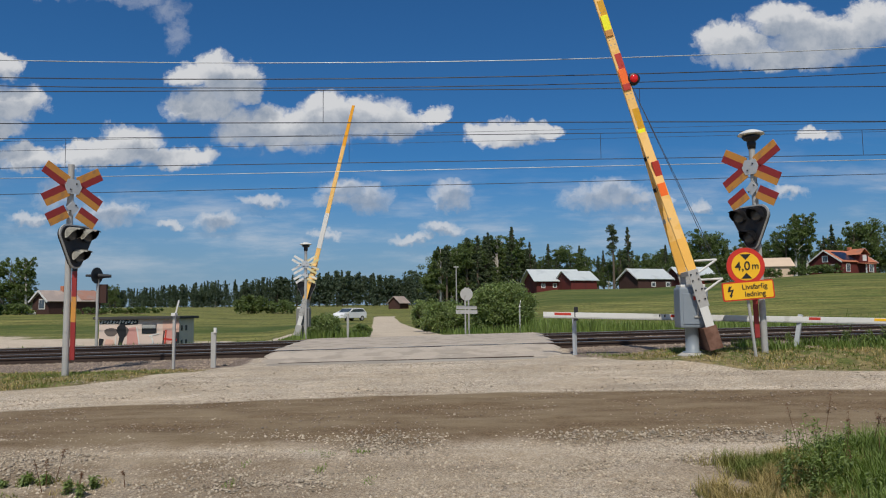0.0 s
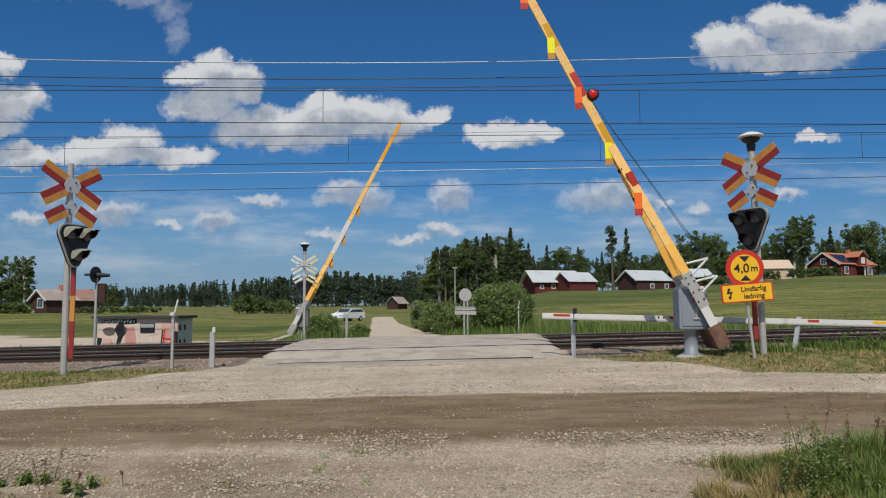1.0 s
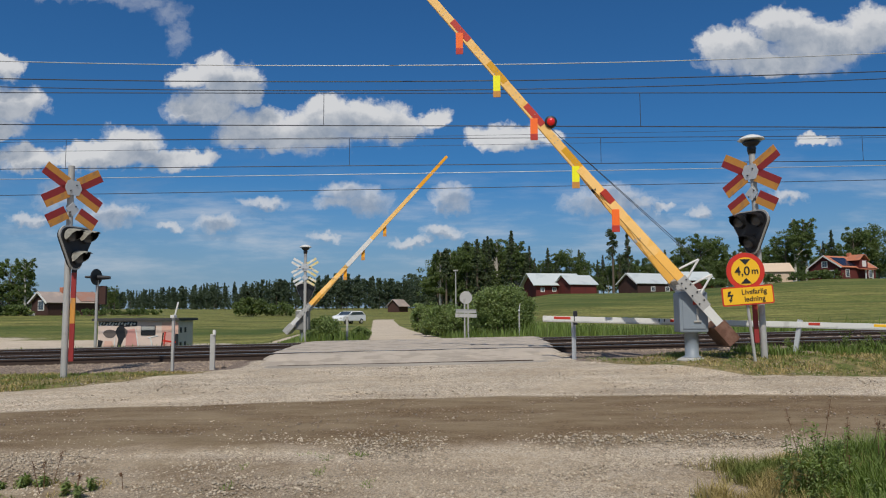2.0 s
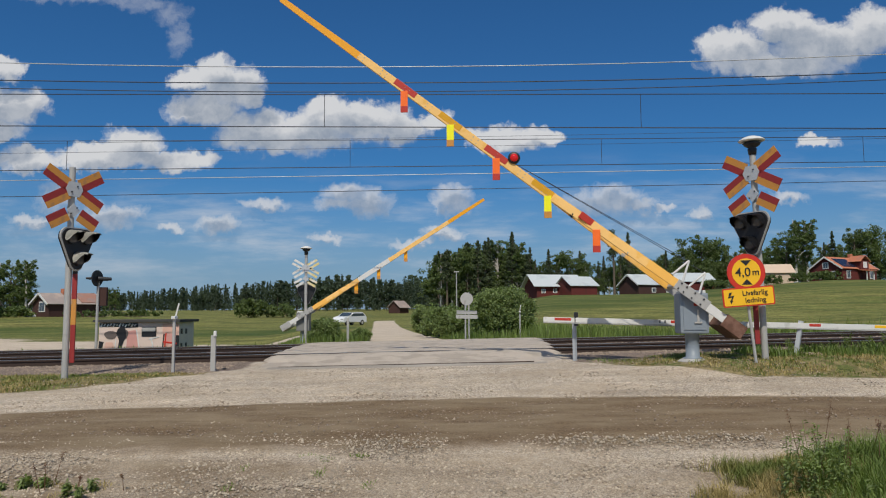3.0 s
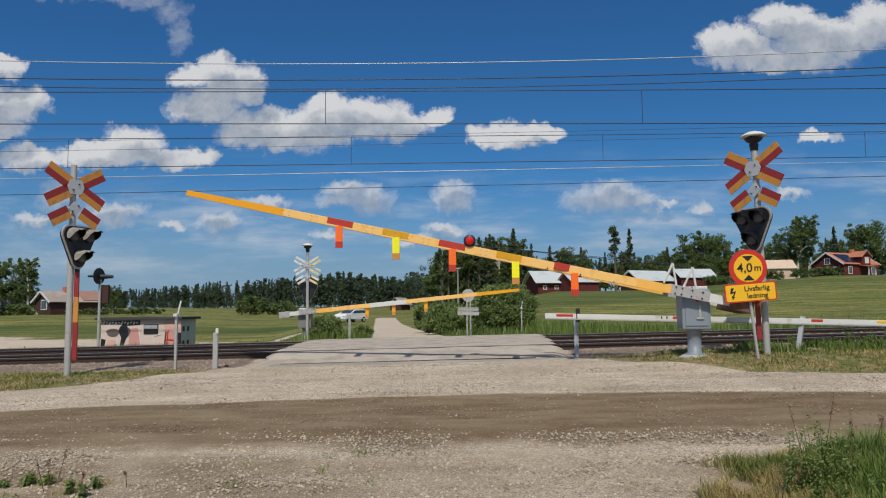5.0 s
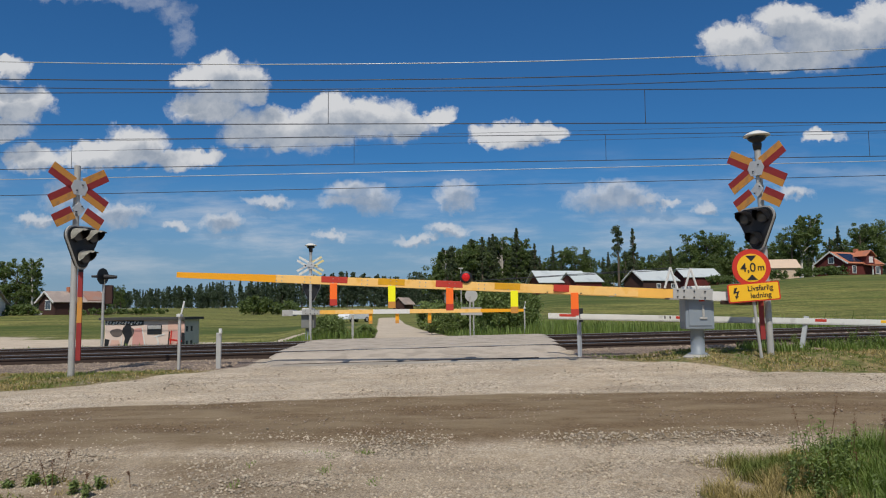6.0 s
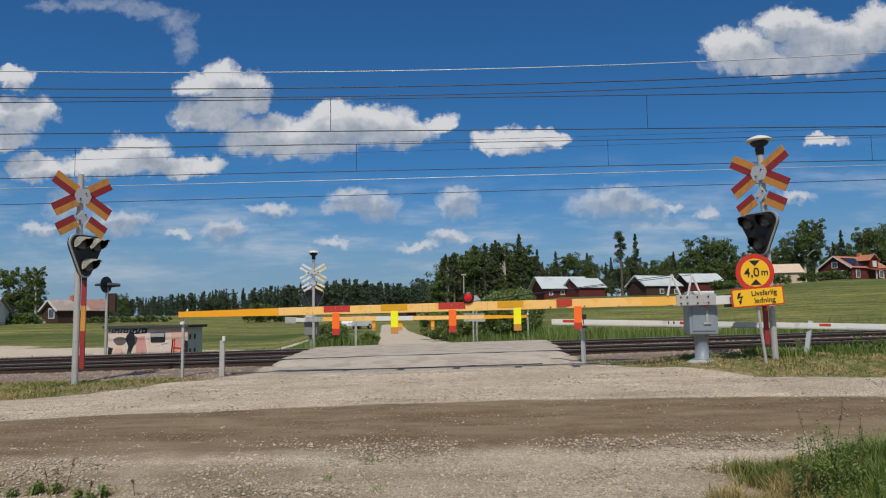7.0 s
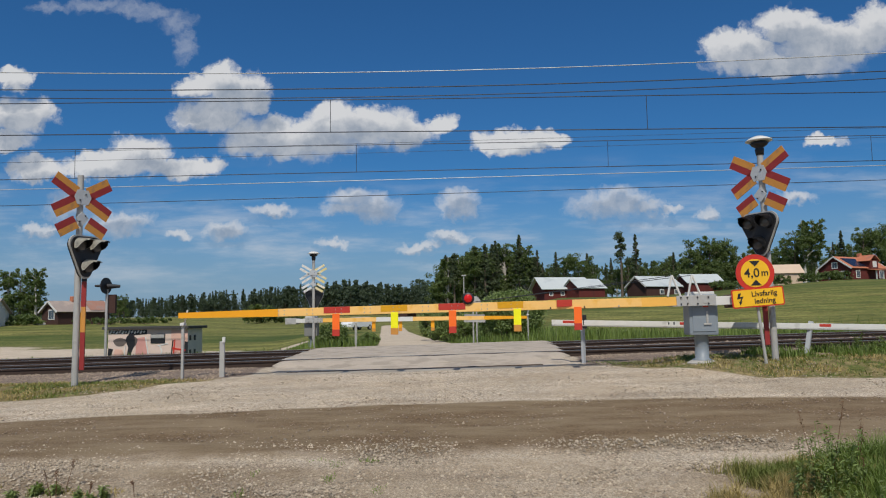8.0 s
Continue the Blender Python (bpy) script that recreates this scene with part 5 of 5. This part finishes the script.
def build_tree(kind, h, w, seed, count=7500, size=0.15):
    rng = np.random.default_rng(seed)
    c, v, f = crown_of(kind, rng, h, w, count, size)
    _, leaf_mat, bark = KINDS[kind]
    words = {"broad": "leafy green deciduous tree", "birch": "slender birch with pale trunk and green crown", "spruce": "dark green pointed spruce", "pine": "tall pine with a bare trunk and dark crown"}[kind]
    tree = empty("tree", Matrix(), label=words, category="tree")
    bm = B()
    rod(bm, (0, 0, -0.5), (0, 0, h * 0.5), h * 0.022, h * 0.014, 8)
    rod(bm, (0, 0, h * 0.5), (0.02 * h, 0, h * 0.95), h * 0.014, h * 0.003, 6)
    for p in c[:: 5 if kind != "spruce" else 12]:
        rod(bm, (0, 0, max(0.25 * h, p[2] - 0.16 * h)), p, h * 0.006, h * 0.002, 5)
    part("trunk", bm, bark, tree)
    ob = sheet("crown", v, f, leaf_mat, tree)
    return tree


STOCK = {
    "broad": [build_tree("broad", 1 * 10, 3.8, 11), build_tree("broad", 10, 3.3, 12), build_tree("broad", 10, 4.4, 13)],
    "birch": [build_tree("birch", 12, 2.6, 21), build_tree("birch", 12, 2.2, 22)],
    "spruce": [build_tree("spruce", 12, 2.9, 31, 6000, 0.15), build_tree("spruce", 12, 2.4, 32, 5200, 0.15)],
    "pine": [build_tree("pine", 14, 3.0, 41, 2600, 0.17), build_tree("pine", 14, 2.4, 42, 2000, 0.17)],
}
USED = set()


def plant(kind, x, y, h, seed, sink=0.0):
    stock = STOCK[kind]
    ob = stock[seed % len(stock)]
    full = {"broad": 10, "birch": 12, "spruce": 12, "pine": 14}[kind]
    k = h / full
    m = Matrix.Translation(at(x, y, -sink)) @ pose(0, 0, 0, 0, 0, (seed * 77) % 360)
    if ob not in USED:
        USED.add(ob)
        ob.matrix_world = m
        ob.scale = (k, k, k)
        return ob
    made = copy_thing(ob, m)
    made.scale = (k, k, k)
    return made


# the grove in the middle, beside the lane
rng = random.Random(17)
for i in range(64):
    u = rng.random()
    x = -2.0 + 28.0 * u
    y = 196 + rng.uniform(0, 30)
    tall = np.interp(u, [0, 0.08, 0.3, 0.65, 0.8, 1.0], [17, 18, 18, 20.5, 17.5, 10.5]) * rng.uniform(0.86, 1.02)
    kind = rng.choice(["birch", "broad", "birch", "pine", "spruce"] if u < 0.35 else ["broad", "spruce", "spruce", "birch"])
    plant(kind, x, y, tall, i)
BEHIND_BARNS = [
    (27.3, 190, 12.3, "spruce"), (30.1, 195, 8.8, "spruce"), (34.7, 200, 7.0, "broad"), (37.7, 200, 7.8, "spruce"), (43.2, 186, 16.4, "pine"),
    (46.9, 186, 16.0, "spruce"), (46.3, 192, 9.6, "broad"), (53.9, 192, 8.0, "broad"), (57.0, 188, 11.2, "spruce"), (59.0, 182, 14.1, "broad"),
    (63.3, 180, 14.0, "broad"), (67.4, 182, 12.8, "broad"), (70.0, 180, 9.6, "broad"), (72.8, 180, 8.7, "broad"), (78.4, 185, 9.5, "broad"),
    (47.9, 178, 5.6, "broad"), (51.4, 176, 5.1, "broad"), (56.9, 172, 5.9, "broad"), (62.2, 172, 5.5, "broad"), (40.2, 190, 5.1, "broad"),
]
BEHIND_FARM = [
    (36.5, 186, 4.5, "broad"), (80.6, 168, 15.7, "birch"), (84.2, 170, 15.5, "birch"), (78.5, 168, 11.7, "broad"), (77.5, 172, 8.2, "broad"),
    (74.8, 172, 7.1, "broad"), (93.4, 176, 12.5, "spruce"), (92.4, 178, 10.0, "spruce"), (95.2, 170, 12.6, "broad"), (99.6, 172, 13.0, "broad"),
    (100.9, 170, 8.6, "broad"), (102.5, 168, 12.3, "spruce"), (103.8, 165, 10.8, "broad"), (95.8, 190, 7.4, "broad"), (103.1, 190, 7.2, "broad"),
]
for i, (x, y, h, kind) in enumerate(BEHIND_BARNS + BEHIND_FARM):
    plant(kind, x, y, h, i + 60)
for i in range(44):
    x = 29 + 80 * i / 43 + rng.uniform(-1, 1)
    plant(rng.choice(["broad", "spruce", "birch"]), x, 192 + rng.uniform(0, 20), rng.uniform(8.5, 12.5), i + 200)
for i, (x, y, h, kind) in enumerate([(-66.6, 118, 9.4, "birch"), (-71.5, 122, 9.2, "broad"), (-76, 126, 9.6, "birch"), (-69.5, 124, 7.0, "broad"), (-74.5, 168, 5.8, "broad"), (-77.5, 172, 4.6, "broad"), (-80, 120, 10, "birch")]):
    plant(kind, x, y, h, i + 120)

for group in STOCK.values():
    for spare in group:
        if spare not in USED:
            for ob in (*spare.children_recursive, spare):
                bpy.data.objects.remove(ob)


def ridge_height(q):
    """Height of the far wood's edge along the view's bearing (x over y)."""
    return np.interp(q, [-0.75, -0.45, -0.37, -0.29, -0.23, -0.14, -0.06, 0.0, 0.05], [7, 7.6, 9.4, 11.6, 12.0, 14.4, 12.0, 11.5, 13])


def build_woods(name, label, rows, seed):
    """Far woods joined into one mesh: many crowns set in ranks, and the bare stems of the front rank."""
    rng = np.random.default_rng(seed)
    vs, fs, n, stems = [], [], 0, []
    for x0, x1, y0, y1, count, lo, hi, kinds in rows:
        for _ in range(count):
            x, y, h = rng.uniform(x0, x1), rng.uniform(y0, y1), rng.uniform(lo, hi)
            if hi <= 1.5:
                h *= ridge_height(x / y)
            kind = kinds[rng.integers(0, len(kinds))]
            wide = {"spruce": 0.17, "pine": 0.24, "broad": 0.28}[kind]
            _, v, f = crown_of(kind, rng, h, h * wide, 430, max(0.16, h * 0.03))
            g = np.array([x, y, float(land(x, y)) - 0.4])
            vs.append(v + g)
            fs.append(f + n)
            n += len(v)
            if y1 - y0 == 7 and rng.random() < 0.6:
                stems.append((g, h))
    ob = sheet(name, np.concatenate(vs), np.concatenate(fs), WOODS)
    tagged(ob, label, "woods", kind="stuff")
    ring = np.array([(math.cos(t), math.sin(t), 0) for t in np.linspace(0, 2 * math.pi, 5, False)])
    v = np.concatenate([np.concatenate([g + ring * h * 0.011, g + ring * h * 0.006 + (0, 0, h * 0.75)]) for g, h in stems])
    f = np.concatenate([[(i, (i + 1) % 5, 5 + (i + 1) % 5, 5 + i)] for i in range(5)])
    f = (f[None] + (np.arange(len(stems)) * 10)[:, None, None]).reshape(-1, 4)
    tagged(sheet("woods_stems", v, f, BARK), "bare grey-brown stems along the wood's edge", "woods", kind="stuff")


MIXED = ("spruce", "spruce", "spruce", "broad", "pine")
build_woods("far_woods", "dark mixed woods along the far edge of the fields",
            [(-215, -60, 285, 292, 230, 0.75, 1.0, MIXED), (-66, 8, 285, 292, 110, 0.75, 1.0, ("pine", "spruce", "pine", "broad")),
             (-215, 5, 294, 308, 210, 0.85, 1.06, MIXED), (-215, 8, 286, 291, 270, 4.8, 7.2, ("broad", "spruce")), (-280, -200, 265, 330, 70, 6, 9, MIXED), (-215, 5, 280, 284, 110, 2.0, 4.6, ("broad", "broad", "spruce")),
             (-20, 60, 330, 380, 40, 13, 18, MIXED), (40, 260, 225, 290, 140, 8, 13, MIXED)], 8)


def build_bush(name, label, x, y, w, h, count, size, seed, mat, clumps=60, deep=0.8):
    rng = np.random.default_rng(seed)
    thing = empty(name, Matrix.Translation(at(x, y)), label=label, category="bush")
    c = np.stack([rng.uniform(-0.75, 0.75, clumps) * w, rng.uniform(-0.6, 0.6, clumps) * w * deep, rng.uniform(0.15, 0.8, clumps) * h], 1)
    c[:, 2] *= np.sqrt(np.clip(1 - (c[:, 0] / w) ** 2 * 0.75, 0.2, 1))
    r = np.full((clumps, 1), 0.2 * min(w, h)) * rng.uniform(0.5, 1.5, (clumps, 1))
    bm = B()
    for p in c[::4]:
        rod(bm, (p[0] * 0.2, p[1] * 0.2, -0.1), p, 0.03, 0.008, 5)
    part("trunk", bm, BARK, thing)
    v, f = leaves(rng, c, r, count, size)
    v[:, 2] = np.maximum(v[:, 2], 0.02)
    sheet("foliage", v, f, mat, thing)
    return thing


build_bush("bush", "full light-green bush beside the lane", 2.45, 30.5, 1.5, 2.45, 34000, 0.045, 1, LEAF_LIGHT, 170)
build_bush("bush", "green bush beside the lane", 0.15, 33.5, 1.2, 1.7, 20000, 0.045, 2, LEAF_LIGHT, 110)
build_bush("bush", "green bush beside the lane", -0.65, 38, 1.2, 1.9, 15000, 0.05, 3, LEAF_LIGHT, 100)
build_bush("bush", "green bush beside the lane", 1.1, 32.5, 1.1, 1.5, 16000, 0.045, 4, LEAF_LIGHT, 100)
build_bush("bush", "low leafy bush by the far barrier", -4.75, 29.5, 0.8, 1.1, 13000, 0.04, 5, LEAF_LIGHT, 90)
build_bush("bush", "low leafy bush by the far barrier", -3.45, 31.0, 0.5, 0.6, 6000, 0.04, 6, LEAF_LIGHT, 70)
build_bush("bush", "rounded green bush in the field", -39, 150, 3.6, 4.6, 2500, 0.3, 7, LEAF)
build_bush("bush", "grey-green scrub in the field", -33.5, 152, 3.6, 3.4, 1500, 0.25, 9, LEAF)
for i, (x, y, w, h) in enumerate([(-60, 104, 2.6, 1.8), (-49, 104, 4.5, 1.0), (-44, 106, 4, 1.0), (76, 146, 3.2, 2.2), (72, 147, 3.5, 2.0), (92, 146, 3.5, 2.0), (66, 150, 3.5, 2.2), (56, 152, 3, 2.5)]):
    build_bush("bush", "dense green hedge bush by a house", x, y, w, h, 1800, 0.2, 20 + i, LEAF)


# ---- grass, weeds and stones ----
def blades(name, label, places, heights, mat, seed, width=0.006, bend=0.35):
    """Bent grass blades, two pieces each, in one mesh."""
    rng = np.random.default_rng(seed)
    n = len(places)
    a = rng.uniform(0, 2 * math.pi, n)
    d = np.stack([np.cos(a), np.sin(a), np.zeros(n)], 1)
    s = np.stack([-np.sin(a), np.cos(a), np.zeros(n)], 1) * (width * rng.uniform(0.6, 1.4, (n, 1)))
    h = np.asarray(heights)[:, None]
    lean = rng.uniform(0.1, 1.0, (n, 1)) * bend * h
    up = np.array([0, 0, 1.0])
    p0, p1, p2 = places, places + up * h * 0.55 + d * lean * 0.35, places + up * h * (1 - 0.15 * rng.uniform(0, 1, (n, 1))) + d * lean
    v = np.stack([p0 - s, p0 + s, p1 + s * 0.8, p1 - s * 0.8, p2 + s * 0.15, p2 - s * 0.15], 1).reshape(-1, 3)
    k = (np.arange(n) * 6)[:, None]
    f = np.concatenate([k + np.array([[0, 1, 2, 3]]), k + np.array([[3, 2, 4, 5]])])
    return tagged(sheet(name, v, f, mat), label, "grass", kind="stuff")


def strewn(rng, n, x0, x1, y0, y1, keep):
    x, y = rng.uniform(x0, x1, n), rng.uniform(y0, y1, n)
    ok = keep(x, y, rng.uniform(0, 1, n))
    x, y = x[ok], y[ok]
    return np.stack([x, y, land(x, y) - 0.01], 1)


def clump(x, y, k=1.3):
    return np.array([0.5 + 0.5 * noise.noise(Vector((a * k, b * k, 3.0))) for a, b in zip(x, y)])


R = np.random.default_rng(77)
p = strewn(R, 80000, 2.0, 5.2, 4.3, 6.8, lambda x, y, u: u < sm((x + 0.7 * (clump(x, y, 1.4) - 0.5) - 2.3 - 0.3 * (y - 5)) / 0.5) * (0.15 + 0.85 * sm((clump(x, y, 2.4) - 0.3) / 0.3)))
blades("tall_grass", "tall fresh roadside grass", p, (0.06 + 0.27 * R.uniform(0, 1, len(p)) ** 1.5) * (0.35 + 0.65 * sm((p[:, 0] - 2.3 - 0.3 * (p[:, 1] - 5)) / 0.9)), GRASS, 1, 0.004, 0.75)
p = strewn(R, 44000, 1.7, 3.6, 5.0, 6.9, lambda x, y, u: u < 0.95 * sm((x + 0.8 * (clump(x, y, 1.9) - 0.5) - 1.85 - 0.2 * (y - 5)) / 0.3) * (1 - 0.85 * sm((x - 2.6 - 0.3 * (y - 5)) / 0.4)) * sm((clump(x, y, 3.1) - 0.33) / 0.2))
blades("dry_grass", "straw-coloured grass at the edge of the gravel", p, R.uniform(0.03, 0.17, len(p)), GRASS_DRY, 2, 0.003, 1.1)
verge = lambda x, y, u: u < sm((np.abs(x - road_mid(y)) - road_half(y) - 0.0) / 0.5) * (0.35 + 0.65 * clump(x, y))
p = strewn(R, 90000, -10, 10, 10.4, 13.3, lambda x, y, u: verge(x, y, u) & (y < np.where(x < 0, 12.7, 13.4)) & (clump(x, y, 1.6) > 0.38))
blades("dry_grass", "short half-dry verge grass beside the track", p, R.uniform(0.015, 0.07, len(p)), GRASS_DRY, 3, 0.006, 1.3)
p = strewn(R, 60000, -10, 10, 10.8, 13.75, lambda x, y, u: verge(x, y, u) & (y < np.where(x < 0, 12.6, 13.75)) & (clump(x, y, 1.3) > 0.5))
blades("verge_grass", "green tufts in the verge beside the track", p, R.uniform(0.012, 0.065, len(p)), GRASS, 4, 0.005, 1.2)
p = strewn(R, 5000, 5.2, 9.5, 12.2, 13.6, lambda x, y, u: clump(x, y, 1.7) > 0.48)
blades("verge_grass", "green weeds along the guard beam", p, R.uniform(0.05, 0.2, len(p)), GRASS, 5, 0.009, 0.6)
p = strewn(R, 60000, -24, 24, 23.8, 44, lambda x, y, u: (np.abs(x - road_mid(y)) > road_half(y) + 0.1) & ((x > -3) | (np.abs(y - side_mid(x)) > 2)) & (u < 0.9))
blades("meadow_grass", "tall green grass behind the track", p, R.uniform(0.15, 0.5, len(p)) * np.where(p[:, 0] < -5, 0.3, np.where(p[:, 0] > 3, 1.35, 0.9)), GRASS, 6, 0.012, 0.5)
p = strewn(R, 3000, -4.4, -2.7, 6.0, 6.75, lambda x, y, u: (clump(x, y, 3.0) > 0.56) & (u < 0.8))
blades("verge_grass", "sparse weeds in the gravel", p, R.uniform(0.015, 0.06, len(p)), GRASS_DRY, 7, 0.004, 1.2)
p = strewn(R, 2400, -1.9, -0.6, 6.4, 7.4, lambda x, y, u: clump(x, y, 4.0) > 0.64)
blades("verge_grass", "small tufts in the gravel", p, R.uniform(0.015, 0.05, len(p)), GRASS, 8, 0.004, 1.2)

SEED_HEAD = material("reddish_seed_head", (0.15, 0.075, 0.045), 0.8, 0.0, 0.3, 6, 40, 0.1, leaf=0.2)


def build_weed(x, y, h, seed, leafy):
    """A tall roadside plant: stalks, with folded leaves or a seed plume."""
    rng = np.random.default_rng(seed)
    plant_ob = empty("weed", Matrix.Translation(at(x, y)), label="leafy green roadside weed in the grass" if leafy else "thin reddish seed stalk above the grass", category="plant")
    lv = []
    for k in range(3 if leafy else 1):
        a = rng.uniform(0, 2 * math.pi)
        top = Vector((math.cos(a) * h * 0.25 * rng.uniform(0.2, 1), math.sin(a) * h * 0.25, h * rng.uniform(0.7, 1.0)))
        mid = top * 0.5
        part("stalk", rod(B(), (0, 0, -0.02), top, 0.004, 0.0015, 5), GRASS if leafy else SEED_HEAD, plant_ob)
        for i in range(46 if leafy else 26):
            t = rng.uniform(0.15, 1.0) if leafy else rng.uniform(0.78, 1.0)
            c = (mid * (t * 2) if t < 0.5 else mid.lerp(top, t * 2 - 1)) + Vector(rng.normal(0, 0.012 if leafy else 0.006, 3))
            size = rng.uniform(0.010, 0.028) if leafy else rng.uniform(0.007, 0.014)
            u = Vector(rng.normal(size=3) * np.array([1, 1, 0.5])).normalized()
            w = u.cross(Vector((0, 0, 1))).normalized() * size * 0.38
            lv.append([c, c + u * size + w + Vector((0, 0, 0.2 * size)), c + u * size * 2.1 - Vector((0, 0, 0.4 * size)), c + u * size - w])
    v = np.array([[list(p) for p in q] for q in lv]).reshape(-1, 3)
    sheet("leaves" if leafy else "seed_plume", v, np.arange(len(v)).reshape(-1, 4), LEAF_LIGHT if leafy else SEED_HEAD, plant_ob)


W = random.Random(9)
for i in range(8):
    build_weed(2.72 + W.uniform(-0.2, 0.3), 5.9 + W.uniform(-0.3, 0.2), W.uniform(0.34, 0.72), 300 + i, True)
for i in range(6):
    build_weed(2.9 + W.uniform(-0.3, 0.6), 5.6 + W.uniform(-0.3, 0.3), W.uniform(0.15, 0.33), 340 + i, True)
for i in range(18):
    build_weed(2.85 + W.uniform(-0.1, 1.0), 5.9 + W.uniform(-0.4, 0.4), W.uniform(0.45, 0.85), 360 + i, False)
for i in range(7):
    build_weed(-3.5 + W.uniform(-0.4, 0.75), 6.35 + W.uniform(-0.15, 0.25), W.uniform(0.05, 0.13), 380 + i, True)
for i in range(6):
    build_weed(-3.3 + W.uniform(-0.3, 0.6), 6.45 + W.uniform(-0.15, 0.25), W.uniform(0.15, 0.3), 390 + i, False)
for i in range(10):
    build_weed(6.2 + W.uniform(-0.4, 2.2), 12.6 + W.uniform(-0.2, 0.4), W.uniform(0.2, 0.4), 400 + i, True)

OCTA_V = [(1, 0, 0), (0, 1, 0), (-1, 0, 0), (0, -1, 0), (0.1, 0.1, 0.8), (0, 0, -0.5), (0.6, 0.6, 0.35), (-0.6, -0.5, 0.4)]
OCTA_F = [(0, 6, 4), (6, 1, 4), (1, 2, 4), (2, 7, 4), (7, 3, 4), (3, 0, 4), (0, 1, 6), (2, 3, 7), (1, 0, 5), (2, 1, 5), (3, 2, 5), (0, 3, 5)]


def stones(name, label, places, lo, hi, mat, seed):
    rng = np.random.default_rng(seed)
    n = len(places)
    k = lo + (hi - lo) * rng.uniform(0, 1, n) ** 2.5
    size = k[:, None] * rng.uniform(0.6, 1.2, (n, 3))
    return tagged(scatter(name, OCTA_V, OCTA_F, places, size, mat, rng), label, "stones", kind="stuff")


p = strewn(R, 44000, -6.5, 6.5, 4.6, 12.8, lambda x, y, u: (u < 0.25 + 0.75 * clump(x, y, 1.1) ** 1.5) & ~((y > 8.2) & (y < 9.9) & (u > 0.07)))
p[:, 2] += 0.008
stones("loose_gravel", "loose pale gravel lying on the road", p, 0.005, 0.021, PEBBLES, 1)
p = strewn(R, 16000, -6.5, 5, 6.6, 8.5, lambda x, y, u: u < sm(1 - np.abs(y - 7.55 - 0.02 * x) / 0.8) * clump(x, y, 1.5))
p[:, 2] += 0.008
q = strewn(R, 30000, -6.5, 6.0, 6.4, 10.3, lambda x, y, u: u < 0.25 + 0.6 * clump(x, y * 2.0, 1.5) ** 2)
q[:, 2] += 0.008
stones("loose_gravel", "small brown-grey grit pressed into the dark wheel track", q, 0.004, 0.018, STONES, 5)
q = strewn(R, 32000, -4.8, 3.4, 5.0, 8.0, lambda x, y, u: u < 0.35 + 0.8 * clump(x, y, 2.0) ** 2)
q[:, 2] += 0.008
stones("loose_gravel", "coarse pale gravel on the road shoulder", q, 0.006, 0.023, PEBBLES, 6)
stones("loose_gravel", "windrow of pale gravel thrown up by wheels", p, 0.006, 0.022, PEBBLES, 2)
p = strewn(R, 24000, -12, 12, 12.7, 15.1, lambda x, y, u: np.abs(x + 0.65) > 3.3)
stones("ballast_stones", "broken brown-grey ballast beside the rails", p, 0.016, 0.042, STONES, 3)
p = strewn(R, 9000, -16, 16, 16.3, 22.8, lambda x, y, u: np.abs(x + 0.65) > 3.9)
stones("ballast_stones", "broken brown-grey ballast between the tracks", p, 0.03, 0.06, STONES, 4)


# ---- what moves: the two booms come down, their marker plates keep hanging ----
NEAR_FALL = [(0.0, 74.2), (0.5, 69.1), (1.0, 63.3), (1.5, 57.2), (2.0, 50.7), (2.5, 44.1), (3.0, 37.6), (3.5, 31.0), (4.0, 24.7), (4.5, 18.3), (5.0, 12.3), (5.4, 8.0),
             (5.8, 4.5), (6.0, 2.9), (6.2, 1.3), (6.4, 0.2), (6.6, -0.4), (6.8, -0.7), (8.0, -0.7)]
FAR_FALL = [(0.0, 76.6), (0.5, 70.6), (1.0, 62.8), (1.5, 55.2), (2.0, 47.7), (2.5, 40.1), (3.0, 32.6), (3.5, 25.0), (4.0, 18.4), (4.5, 11.3), (5.0, 5.5), (5.4, 2.0),
            (5.8, 0.3), (6.2, 0.0), (8.0, 0.0)]


def motions():
    # the near boom is bolted a little above its shaft
    for (thing, beam, plates), fall, rise in ((near_barrier, NEAR_FALL, 0.08), (far_barrier, FAR_FALL, 0.0)):
        walk(beam, [(t, pose(rise * math.sin(radians(a)), 0, 1.0 - rise + rise * math.cos(radians(a)), 0, a, 0)) for t, a in fall])
        for plate, x, y in plates:
            walk(plate, [(t, pose(-x, y, 0.0, 0, -a - 15 * min(1, max(0, (a - 62) / 12)), 0)) for t, a in fall])


motions()
